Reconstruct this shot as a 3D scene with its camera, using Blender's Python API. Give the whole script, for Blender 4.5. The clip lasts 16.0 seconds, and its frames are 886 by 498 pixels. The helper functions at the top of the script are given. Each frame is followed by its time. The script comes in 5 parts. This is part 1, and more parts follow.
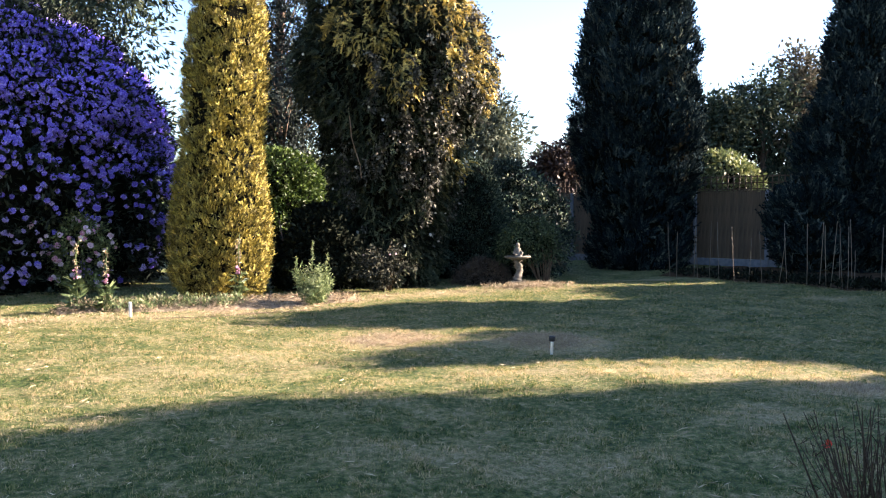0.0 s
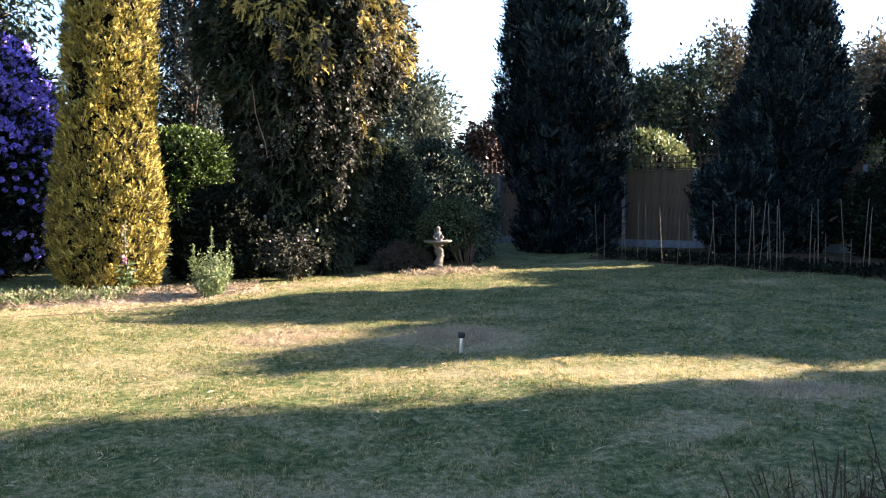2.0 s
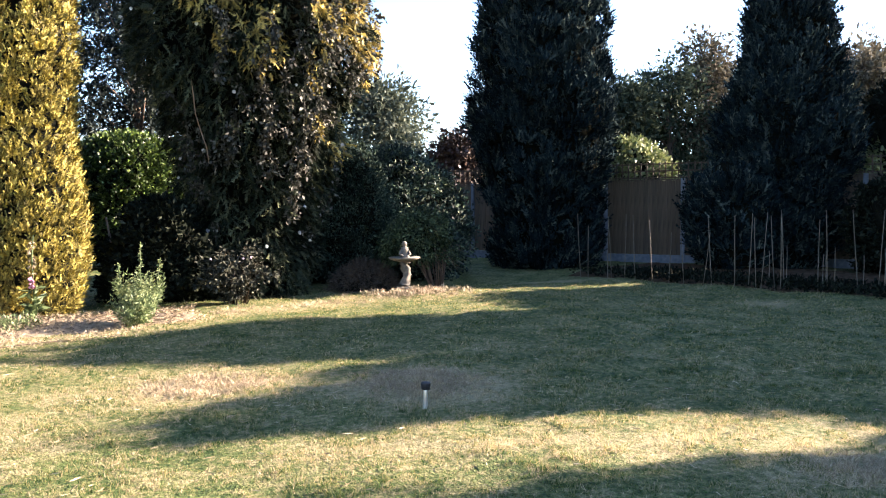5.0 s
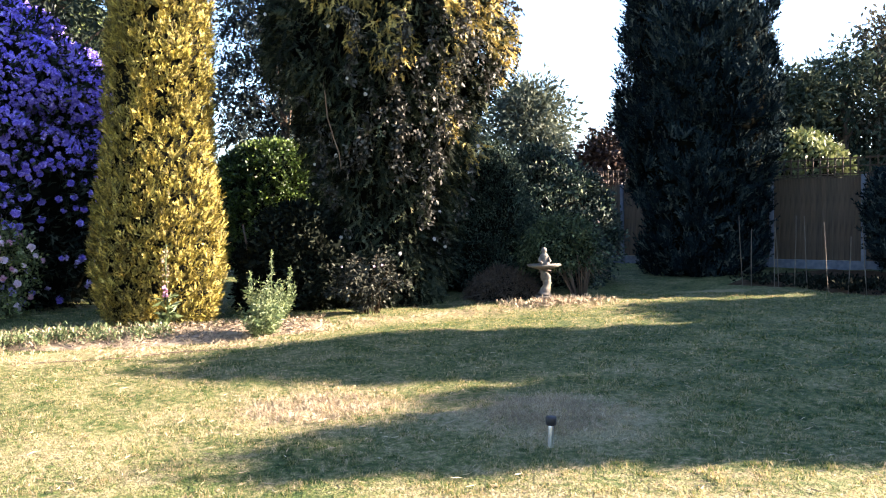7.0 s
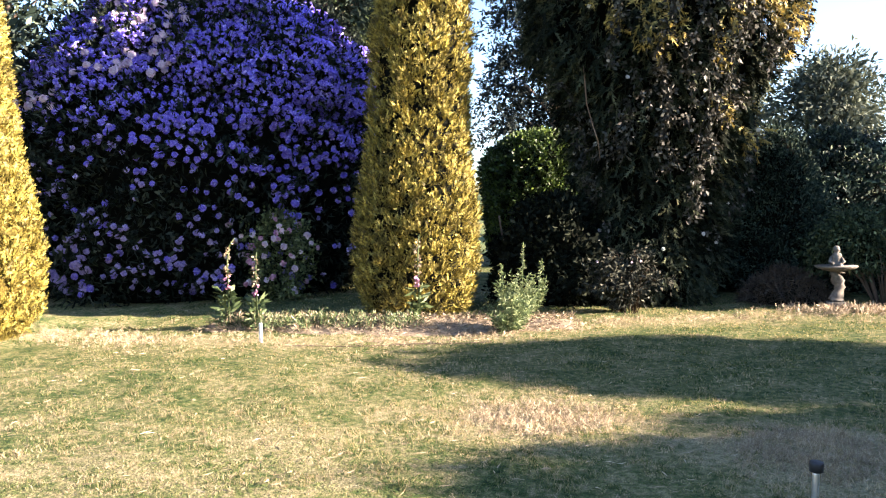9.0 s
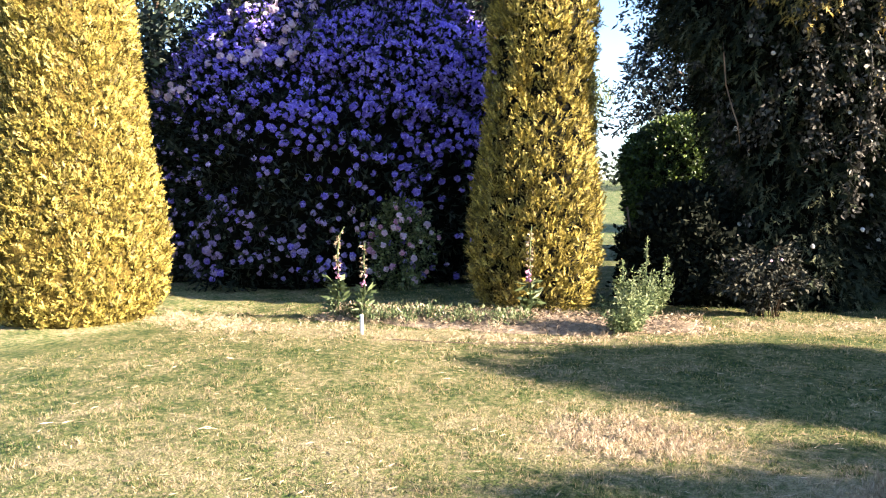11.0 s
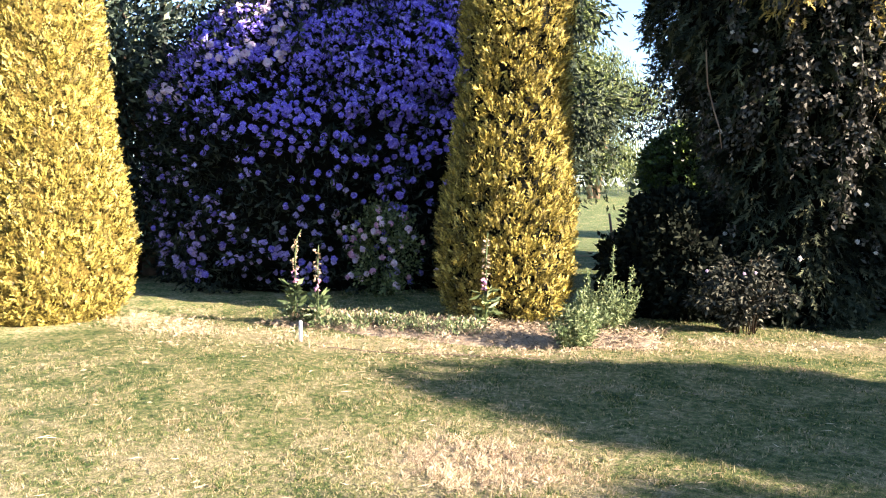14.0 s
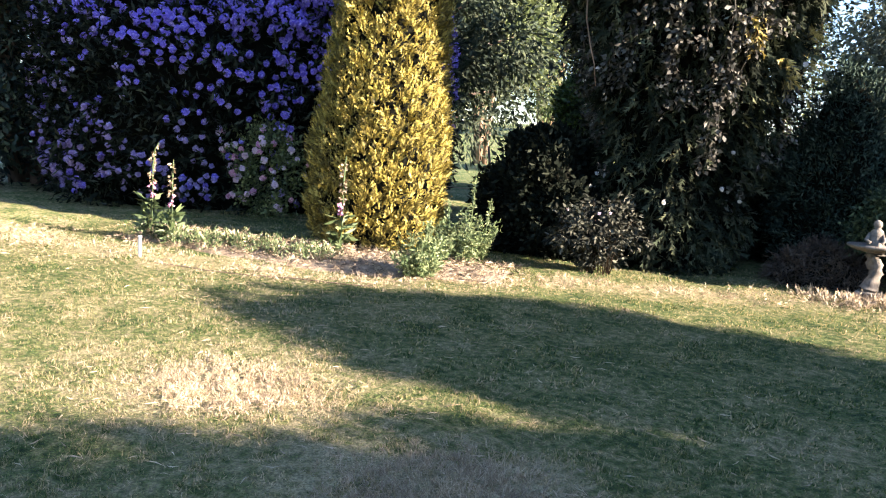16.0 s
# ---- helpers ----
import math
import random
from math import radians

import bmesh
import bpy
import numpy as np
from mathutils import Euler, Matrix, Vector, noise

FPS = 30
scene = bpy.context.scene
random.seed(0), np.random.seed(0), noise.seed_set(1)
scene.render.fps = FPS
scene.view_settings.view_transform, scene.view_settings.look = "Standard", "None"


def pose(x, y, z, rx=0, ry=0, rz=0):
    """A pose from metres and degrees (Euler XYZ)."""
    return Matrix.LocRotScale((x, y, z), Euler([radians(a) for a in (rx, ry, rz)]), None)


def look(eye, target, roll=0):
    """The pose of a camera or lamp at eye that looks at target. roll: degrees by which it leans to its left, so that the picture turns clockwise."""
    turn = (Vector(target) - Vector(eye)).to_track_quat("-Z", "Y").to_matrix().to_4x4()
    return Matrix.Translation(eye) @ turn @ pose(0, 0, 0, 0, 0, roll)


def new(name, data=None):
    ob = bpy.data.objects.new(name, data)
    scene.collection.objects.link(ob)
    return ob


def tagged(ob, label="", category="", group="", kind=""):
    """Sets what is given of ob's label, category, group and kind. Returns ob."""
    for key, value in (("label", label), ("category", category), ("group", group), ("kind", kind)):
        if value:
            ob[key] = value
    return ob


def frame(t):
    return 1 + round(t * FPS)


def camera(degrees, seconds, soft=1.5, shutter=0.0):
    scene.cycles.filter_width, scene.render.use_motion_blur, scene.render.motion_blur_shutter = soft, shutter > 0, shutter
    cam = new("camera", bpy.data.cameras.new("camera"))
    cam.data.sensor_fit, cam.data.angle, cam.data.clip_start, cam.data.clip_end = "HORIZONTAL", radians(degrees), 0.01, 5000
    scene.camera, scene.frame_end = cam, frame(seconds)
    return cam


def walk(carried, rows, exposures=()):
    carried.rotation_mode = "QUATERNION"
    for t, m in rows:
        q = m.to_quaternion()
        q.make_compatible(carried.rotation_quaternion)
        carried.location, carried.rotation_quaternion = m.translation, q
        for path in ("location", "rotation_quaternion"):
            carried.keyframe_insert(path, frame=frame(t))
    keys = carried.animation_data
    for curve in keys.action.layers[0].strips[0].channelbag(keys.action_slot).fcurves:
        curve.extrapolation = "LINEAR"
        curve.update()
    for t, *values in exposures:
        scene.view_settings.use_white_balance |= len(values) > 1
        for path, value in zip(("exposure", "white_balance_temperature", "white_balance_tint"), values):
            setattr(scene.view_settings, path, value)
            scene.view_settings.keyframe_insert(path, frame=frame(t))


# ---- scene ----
cam = camera(57.7, 16.0, 1.2)
METRES, EYE, TILT, LEAN, TURN = 7.49, 1.5, 5.34, -1.75, 0.0
ROWS = [
    (0.0, 0.0, 0.0, 0.0, -0.28, -7.99, 1.98),
    (0.5, 0.0181, 0.0285, -0.0052, -2.68, -8.32, 1.68),
    (1.0, 0.0294, 0.0731, -0.0118, -5.27, -9.28, 2.23),
    (1.5, 0.0412, 0.0986, -0.0135, -5.73, -9.66, 2.35),
    (2.0, 0.0521, 0.129, -0.0157, -4.86, -9.39, 1.92),
    (2.5, 0.0539, 0.1624, -0.0183, -6.73, -9.16, 1.37),
    (3.0, 0.0577, 0.1841, -0.0197, -8.05, -8.8, 1.37),
    (5.5, 0.088, 0.3775, -0.0398, -6.48, -8.66, 1.97),
    (6.0, 0.0926, 0.3994, -0.0389, -6.22, -8.47, 2.86),
    (6.5, 0.1082, 0.428, -0.0434, -1.45, -7.91, 3.25),
    (7.0, 0.1169, 0.4502, -0.0462, 3.89, -7.97, 3.48),
    (7.5, 0.1191, 0.4667, -0.0473, 8.22, -8.17, 3.9),
    (8.0, 0.1285, 0.4925, -0.0497, 11.94, -8.22, 4.31),
    (8.5, 0.1288, 0.5165, -0.053, 18.38, -7.76, 4.71),
    (9.0, 0.144, 0.5342, -0.0544, 23.66, -7.18, 4.83),
    (9.5, 0.1554, 0.5534, -0.0556, 27.42, -6.81, 5.14),
    (10.0, 0.1602, 0.5816, -0.0575, 31.34, -6.53, 5.4),
    (12.5, 0.2292, 0.6999, -0.0745, 36.76, -7.59, 4.8),
    (13.0, 0.2512, 0.7318, -0.079, 37.74, -7.66, 4.51),
    (13.5, 0.2648, 0.7512, -0.081, 38.19, -7.31, 4.52),
    (14.0, 0.2854, 0.7723, -0.081, 39.71, -6.33, 4.63),
    (14.5, 0.3118, 0.7976, -0.0831, 40.37, -5.74, 4.31),
    (15.0, 0.3442, 0.8282, -0.0911, 38.54, -7.0, 3.18),
    (15.5, 0.3628, 0.8532, -0.0941, 35.85, -10.97, 2.06),
    (16.0, 0.3881, 0.8808, -0.0994, 37.12, -11.28, 0.88),
]
EXPOSURES = [(0.0, 3.16, 6350, 20), (1.0, 3.18, 6340, 20), (2.5, 3.28, 6320, 20), (3.0, 3.28, 6320, 20), (6.0, 3.40, 6250, 20), (7.0, 3.47, 6250, 20), (8.3, 3.46, 6250, 20), (9.0, 3.18, 6240, 20), (9.5, 3.13, 6230, 20), (12.0, 3.14, 6200, 20), (14.5, 3.13, 6120, 20), (15.0, 3.13, 6100, 20), (16.0, 3.20, 6060, 20)]
walk(cam, [(t, pose(0, 0, EYE, TILT, LEAN, TURN) @ pose(METRES * x, METRES * y, METRES * z, 90 + pitch, roll, yaw)) for t, x, y, z, yaw, pitch, roll in ROWS], EXPOSURES)

# ---- light: low evening sun from the east side of the garden, clear sky ----
SUN_AZ, SUN_EL = 11.0, 20.0          # degrees from +x towards +y, and above the horizon
world = bpy.data.worlds.new("evening_sky")
scene.world = world
world.use_nodes = True
sky = world.node_tree.nodes.new("ShaderNodeTexSky")
sky.sky_type = "NISHITA"
sky.sun_disc = False
sky.sun_elevation = radians(SUN_EL)
sky.sun_rotation = radians(90 - SUN_AZ)
sky.air_density, sky.dust_density, sky.ozone_density = 1.0, 0.45, 3.0
world.node_tree.links.new(sky.outputs[0], world.node_tree.nodes["Background"].inputs[0])
world.node_tree.nodes["Background"].inputs[1].default_value = 0.060
sun = new("sun", bpy.data.lights.new("sun", "SUN"))
sun.data.energy, sun.data.angle, sun.data.color = 5.0, radians(0.55), (1.0, 0.845, 0.64)
to_sun = Vector((math.cos(radians(SUN_EL)) * math.cos(radians(SUN_AZ)), math.cos(radians(SUN_EL)) * math.sin(radians(SUN_AZ)), math.sin(radians(SUN_EL))))
sun.matrix_world = look(to_sun * 60, (0, 0, 0))

# ---- materials ----


def material(name):
    m = bpy.data.materials.new(name)
    m.use_nodes = True
    return m, m.node_tree.nodes, m.node_tree.links, m.node_tree.nodes["Principled BSDF"]


def ramp(nodes, stops):
    r = nodes.new("ShaderNodeValToRGB")
    while len(r.color_ramp.elements) < len(stops):
        r.color_ramp.elements.new(0.5)
    for e, (p, c) in zip(r.color_ramp.elements, stops):
        e.position, e.color = p, (*c, 1)
    return r


def noise_node(nodes, links, scale, detail=4, coord="Object"):
    co = nodes.new("ShaderNodeTexCoord")
    n = nodes.new("ShaderNodeTexNoise")
    n.inputs["Scale"].default_value, n.inputs["Detail"].default_value = scale, detail
    links.new(co.outputs[coord], n.inputs["Vector"])
    return n


def mix(nodes, links, kind, fac, a, b):
    m = nodes.new("ShaderNodeMix")
    m.data_type, m.blend_type = "RGBA", kind
    for sock, v in ((m.inputs[0], fac), (m.inputs[6], a), (m.inputs[7], b)):
        if isinstance(v, (int, float)):
            sock.default_value = v
        elif isinstance(v, tuple):
            sock.default_value = (*v, 1)
        else:
            links.new(v, sock)
    return m.outputs[2]


def leaf_material(name, stops, scale=1.2, rough=0.55, spec=0.25, through_light=0.0, patch=None, low=0.72, high=1.2):
    """Leaves: colour by leaf (stops) and by larger patches of the crown; a share of the light passes through."""
    m, nodes, links, b = material(name)
    geo = nodes.new("ShaderNodeNewGeometry")
    r = ramp(nodes, stops)
    links.new(geo.outputs["Random Per Island"], r.inputs[0])
    n = noise_node(nodes, links, scale, 3)
    if patch:
        pr = ramp(nodes, [(0.42, (0, 0, 0)), (0.60, (1, 1, 1))])
        links.new(n.outputs["Fac"], pr.inputs[0])
        col = mix(nodes, links, "MIX", pr.outputs[0], r.outputs[0], patch)
    else:
        vr = ramp(nodes, [(0.34, (low, low, low)), (0.66, (high, high, high * 0.97))])
        links.new(n.outputs["Fac"], vr.inputs[0])
        col = mix(nodes, links, "MULTIPLY", 1.0, r.outputs[0], vr.outputs[0])
    links.new(col, b.inputs["Base Color"])
    b.inputs["Roughness"].default_value = rough
    b.inputs["Specular IOR Level"].default_value = spec
    if through_light:
        t = nodes.new("ShaderNodeBsdfTranslucent")
        links.new(col, t.inputs["Color"])
        ms = nodes.new("ShaderNodeMixShader")
        ms.inputs[0].default_value = through_light
        links.new(b.outputs[0], ms.inputs[1])
        links.new(t.outputs[0], ms.inputs[2])
        links.new(ms.outputs[0], nodes["Material Output"].inputs["Surface"])
    return m


def plain_material(name, dark, light, scale=6.0, rough=0.8, bump=0.3, metal=0.0, stretch=None, fine=60.0):
    m, nodes, links, b = material(name)
    n = noise_node(nodes, links, scale, 5)
    if stretch:
        mp = nodes.new("ShaderNodeMapping")
        mp.inputs["Scale"].default_value = stretch
        links.new(n.inputs["Vector"].links[0].from_socket, mp.inputs[0])
        links.new(mp.outputs[0], n.inputs["Vector"])
    r = ramp(nodes, [(0.3, dark), (0.72, light)])
    links.new(n.outputs["Fac"], r.inputs[0])
    oi = nodes.new("ShaderNodeObjectInfo")
    vr = ramp(nodes, [(0.0, (0.8, 0.8, 0.8)), (1.0, (1.15, 1.13, 1.1))])
    links.new(oi.outputs["Random"], vr.inputs[0])
    links.new(mix(nodes, links, "MULTIPLY", 1.0, r.outputs[0], vr.outputs[0]), b.inputs["Base Color"])
    n2 = noise_node(nodes, links, fine, 4)
    bp = nodes.new("ShaderNodeBump")
    bp.inputs["Strength"].default_value, bp.inputs["Distance"].default_value = bump, 0.01
    links.new(n2.outputs["Fac"], bp.inputs["Height"])
    links.new(bp.outputs[0], b.inputs["Normal"])
    b.inputs["Roughness"].default_value, b.inputs["Metallic"].default_value = rough, metal
    if rough >= 1.0:
        b.inputs["Specular IOR Level"].default_value = 0.0
    return m


GREEN, STRAW = (0.126, 0.148, 0.050), (0.36, 0.285, 0.175)


def lawn_material(name, blades):
    """Turf: the mesh's own 'dry' value and two scales of noise lead from green to straw; a second mesh value darkens
    the ground, as thatch and as painted shade.
    """
    m, nodes, links, b = material(name)
    at = nodes.new("ShaderNodeAttribute")
    at.attribute_name = "dry"
    geo = nodes.new("ShaderNodeNewGeometry")
    n1 = nodes.new("ShaderNodeTexNoise")
    n1.inputs["Scale"].default_value, n1.inputs["Detail"].default_value = 2.6, 6
    links.new(geo.outputs["Position"], n1.inputs["Vector"])
    n2 = nodes.new("ShaderNodeTexNoise")
    n2.inputs["Scale"].default_value, n2.inputs["Detail"].default_value = 19, 6
    links.new(geo.outputs["Position"], n2.inputs["Vector"])
    add = nodes.new("ShaderNodeMath")
    add.operation = "MULTIPLY_ADD"
    links.new(n1.outputs["Fac"], add.inputs[0])
    add.inputs[1].default_value = 1.5
    links.new(at.outputs["Fac"], add.inputs[2])
    add2 = nodes.new("ShaderNodeMath")
    add2.operation = "MULTIPLY_ADD"
    links.new(n2.outputs["Fac"], add2.inputs[0])
    add2.inputs[1].default_value = 2.6
    links.new(add.outputs[0], add2.inputs[2])
    n0 = nodes.new("ShaderNodeTexNoise")
    n0.inputs["Scale"].default_value, n0.inputs["Detail"].default_value = 1.05, 4
    links.new(geo.outputs["Position"], n0.inputs["Vector"])
    add0 = nodes.new("ShaderNodeMath")
    add0.operation = "MULTIPLY_ADD"
    links.new(n0.outputs["Fac"], add0.inputs[0])
    add0.inputs[1].default_value = 0.9
    links.new(add2.outputs[0], add0.inputs[2])
    fac = add0.outputs[0]
    if blades:
        a3 = nodes.new("ShaderNodeMath")
        a3.operation = "MULTIPLY_ADD"
        links.new(geo.outputs["Random Per Island"], a3.inputs[0])
        a3.inputs[1].default_value = 1.4
        links.new(fac, a3.inputs[2])
        sub = nodes.new("ShaderNodeMath")
        sub.operation = "SUBTRACT"
        sub.inputs[1].default_value = 0.82
        links.new(a3.outputs[0], sub.inputs[0])
        fac = sub.outputs[0]
    r = ramp(nodes, [(0.0, (0.030, 0.066, 0.020)), (0.28, GREEN), (0.50, (0.235, 0.212, 0.105)), (0.72, STRAW), (1.0, (0.44, 0.355, 0.235))])
    mr = nodes.new("ShaderNodeMapRange")
    mr.inputs["From Min"].default_value, mr.inputs["From Max"].default_value = 2.05, 3.60
    links.new(fac, mr.inputs["Value"])
    links.new(mr.outputs[0], r.inputs[0])
    col = r.outputs[0]
    if not blades:
        # ground tone halved: thatch, plus shade between blades put into the colour
        thatch_shade = nodes.new("ShaderNodeAttribute")
        thatch_shade.attribute_name = "thatch_shade"
        col = mix(nodes, links, "MIX", thatch_shade.outputs["Fac"], col, mix(nodes, links, "MULTIPLY", 1.0, col, (0.50, 0.55, 0.46)))
    links.new(col, b.inputs["Base Color"])
    b.inputs["Roughness"].default_value = 0.8
    b.inputs["Specular IOR Level"].default_value = 0.15
    if blades:
        t = nodes.new("ShaderNodeBsdfTranslucent")
        links.new(mix(nodes, links, "MULTIPLY", 1.0, col, (1.2, 1.12, 0.9)), t.inputs["Color"])
        ms = nodes.new("ShaderNodeMixShader")
        ms.inputs[0].default_value = 0.42
        links.new(b.outputs[0], ms.inputs[1])
        links.new(t.outputs[0], ms.inputs[2])
        links.new(ms.outputs[0], nodes["Material Output"].inputs["Surface"])
    else:
        n3 = nodes.new("ShaderNodeTexNoise")
        n3.inputs["Scale"].default_value, n3.inputs["Detail"].default_value = 55, 6
        links.new(geo.outputs["Position"], n3.inputs["Vector"])
        bp = nodes.new("ShaderNodeBump")
        bp.inputs["Strength"].default_value, bp.inputs["Distance"].default_value = 0.9, 0.03
        links.new(n3.outputs["Fac"], bp.inputs["Height"])
        links.new(bp.outputs[0], b.inputs["Normal"])
        n4 = nodes.new("ShaderNodeTexNoise")
        n4.inputs["Scale"].default_value, n4.inputs["Detail"].default_value = 85, 3
        links.new(geo.outputs["Position"], n4.inputs["Vector"])
        grain = ramp(nodes, [(0.36, (0.55, 0.56, 0.52)), (0.64, (1.4, 1.38, 1.36))])
        links.new(n4.outputs["Fac"], grain.inputs[0])
        links.new(mix(nodes, links, "MULTIPLY", 1.0, col, grain.outputs[0]), b.inputs["Base Color"])
    return m


M_LAWN, M_BLADE = lawn_material("turf", False), lawn_material("grass_blade", True)
M_GOLD = leaf_material("golden_cypress", [(0.0, (0.062, 0.050, 0.011)), (0.4, (0.165, 0.132, 0.026)), (0.75, (0.31, 0.25, 0.050)), (1.0, (0.56, 0.46, 0.12))], 5.0, through_light=0.02, low=0.6, high=1.15)
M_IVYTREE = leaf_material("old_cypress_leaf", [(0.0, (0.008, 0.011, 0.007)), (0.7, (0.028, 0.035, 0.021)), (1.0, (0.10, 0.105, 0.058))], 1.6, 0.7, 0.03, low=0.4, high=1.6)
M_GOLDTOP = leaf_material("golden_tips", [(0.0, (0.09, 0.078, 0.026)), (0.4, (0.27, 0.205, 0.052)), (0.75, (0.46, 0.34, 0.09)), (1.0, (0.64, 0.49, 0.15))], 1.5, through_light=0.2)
# blue in these tones paints sky haze; the palest stop paints sunlit plumes
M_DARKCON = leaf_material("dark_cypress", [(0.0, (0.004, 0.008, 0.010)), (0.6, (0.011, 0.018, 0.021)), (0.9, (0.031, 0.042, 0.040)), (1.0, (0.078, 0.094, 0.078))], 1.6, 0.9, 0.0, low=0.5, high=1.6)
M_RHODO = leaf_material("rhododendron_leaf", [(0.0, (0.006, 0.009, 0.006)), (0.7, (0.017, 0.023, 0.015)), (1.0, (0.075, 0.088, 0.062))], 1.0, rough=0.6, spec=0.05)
M_PURPLE = leaf_material("violet_petals", [(0.0, (0.15, 0.095, 0.56)), (0.6, (0.31, 0.235, 0.88)), (1.0, (0.60, 0.52, 0.95))], 0.8, rough=0.7, through_light=0.08)
M_PINK = leaf_material("pink_petals", [(0.0, (0.50, 0.18, 0.36)), (0.6, (0.75, 0.42, 0.58)), (1.0, (0.85, 0.68, 0.72))], 2.0, rough=0.7, through_light=0.2)
M_PALEPINK = leaf_material("pale_pink_petals", [(0.0, (0.72, 0.50, 0.66)), (1.0, (0.88, 0.78, 0.84))], 2.0, rough=0.7, through_light=0.2)
M_TWIGGY = leaf_material("twiggy_shrub_leaf", [(0.0, (0.010, 0.012, 0.009)), (0.7, (0.032, 0.034, 0.026)), (1.0, (0.12, 0.12, 0.09))], 3.0, 0.7, 0.06)
M_LAVENDER = leaf_material("lavender_petals", [(0.0, (0.26, 0.19, 0.50)), (0.6, (0.44, 0.35, 0.70)), (1.0, (0.66, 0.58, 0.84))], 0.8, rough=0.7, through_light=0.08)
M_FARGREY = leaf_material("grey_tree_leaf", [(0.0, (0.034, 0.046, 0.036)), (1.0, (0.125, 0.14, 0.098))], 0.5, 0.7, 0.08, through_light=0.15)
M_CLIMB = leaf_material("climber_leaf", [(0.0, (0.020, 0.018, 0.013)), (0.6, (0.047, 0.046, 0.037)), (1.0, (0.15, 0.148, 0.122))], 2.0, 0.6, 0.12, through_light=0.1)
M_ROSELEAF = leaf_material("rose_leaf", [(0.0, (0.04, 0.06, 0.018)), (0.6, (0.14, 0.175, 0.062)), (1.0, (0.29, 0.33, 0.13))], 3.0, 0.4, 0.3, through_light=0.25)
M_MAGENTA = leaf_material("magenta_bells", [(0.0, (0.36, 0.12, 0.22)), (1.0, (0.66, 0.36, 0.47))], 4.0, rough=0.6)
M_WHITE = leaf_material("white_petals", [(0.0, (0.65, 0.60, 0.55)), (1.0, (0.85, 0.82, 0.78))], 4.0, rough=0.7)
M_RED = leaf_material("red_petals", [(0.0, (0.55, 0.02, 0.01)), (1.0, (0.75, 0.06, 0.03))], 4.0, rough=0.6)
M_HEDGE = leaf_material("clipped_hedge_leaf", [(0.0, (0.012, 0.024, 0.006)), (0.6, (0.04, 0.07, 0.013)), (1.0, (0.12, 0.17, 0.032))], 1.5, rough=0.45, spec=0.3, through_light=0.15)
M_BUSH = leaf_material("evergreen_bush_leaf", [(0.0, (0.008, 0.014, 0.012)), (0.6, (0.030, 0.046, 0.037)), (0.9, (0.080, 0.105, 0.066)), (1.0, (0.19, 0.22, 0.13))], 1.2, rough=0.55, spec=0.10, low=0.5, high=1.5)
M_ARCH = leaf_material("arching_shrub_leaf", [(0.0, (0.012, 0.022, 0.012)), (0.6, (0.040, 0.060, 0.030)), (1.0, (0.13, 0.16, 0.08))], 2.0, 0.6, 0.08, through_light=0.1)
M_LITBUSH = leaf_material("bright_bush_leaf", [(0.0, (0.06, 0.08, 0.03)), (0.6, (0.14, 0.165, 0.06)), (1.0, (0.27, 0.28, 0.13))], 1.5, through_light=0.2)
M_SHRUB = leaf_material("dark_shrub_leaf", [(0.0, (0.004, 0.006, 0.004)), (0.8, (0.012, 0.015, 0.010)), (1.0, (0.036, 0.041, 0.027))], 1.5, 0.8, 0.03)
M_GREY = leaf_material("grey_green_leaf", [(0.0, (0.06, 0.09, 0.035)), (0.6, (0.145, 0.19, 0.080)), (1.0, (0.31, 0.34, 0.165))], 3.0, through_light=0.25)
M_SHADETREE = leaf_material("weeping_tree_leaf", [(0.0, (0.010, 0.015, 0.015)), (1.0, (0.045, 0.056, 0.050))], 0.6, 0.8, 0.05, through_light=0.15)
M_HERB = leaf_material("herb_leaf", [(0.0, (0.03, 0.05, 0.018)), (1.0, (0.13, 0.17, 0.07))], 3.0, through_light=0.1)
M_FAR = leaf_material("far_tree_leaf", [(0.0, (0.020, 0.030, 0.022)), (0.7, (0.048, 0.062, 0.042)), (1.0, (0.10, 0.115, 0.07))], 0.5, 0.8, 0.02, through_light=0.1)
M_FARBROWN = leaf_material("thin_birch_leaf", [(0.0, (0.045, 0.040, 0.030)), (1.0, (0.135, 0.12, 0.086))], 0.5, 0.8, 0.02, through_light=0.15)
M_BLUECON = leaf_material("blue_green_needles", [(0.0, (0.010, 0.017, 0.014)), (0.7, (0.032, 0.050, 0.038)), (1.0, (0.095, 0.125, 0.085))], 1.5, 0.8, 0.03, low=0.5, high=1.5)
M_FARLIGHT = leaf_material("young_tree_leaf", [(0.0, (0.048, 0.070, 0.028)), (0.7, (0.115, 0.142, 0.058)), (1.0, (0.21, 0.235, 0.10))], 0.5, 0.7, 0.05, through_light=0.28)
M_CLIP = leaf_material("dry_clippings", [(0.0, (0.025, 0.018, 0.013)), (1.0, (0.10, 0.073, 0.05))], 3.0)
M_COPPER = leaf_material("copper_leaf", [(0.0, (0.02, 0.012, 0.009)), (1.0, (0.06, 0.033, 0.022))], 1.0)
M_DRY = leaf_material("dry_grass", [(0.0, (0.17, 0.125, 0.078)), (0.6, (0.32, 0.245, 0.155)), (1.0, (0.48, 0.385, 0.26))], 2.0)
M_BROWNSTEM = leaf_material("dead_stems", [(0.0, (0.014, 0.010, 0.007)), (0.7, (0.05, 0.034, 0.022)), (1.0, (0.12, 0.09, 0.06))], 3.0, 0.8, 0.05)
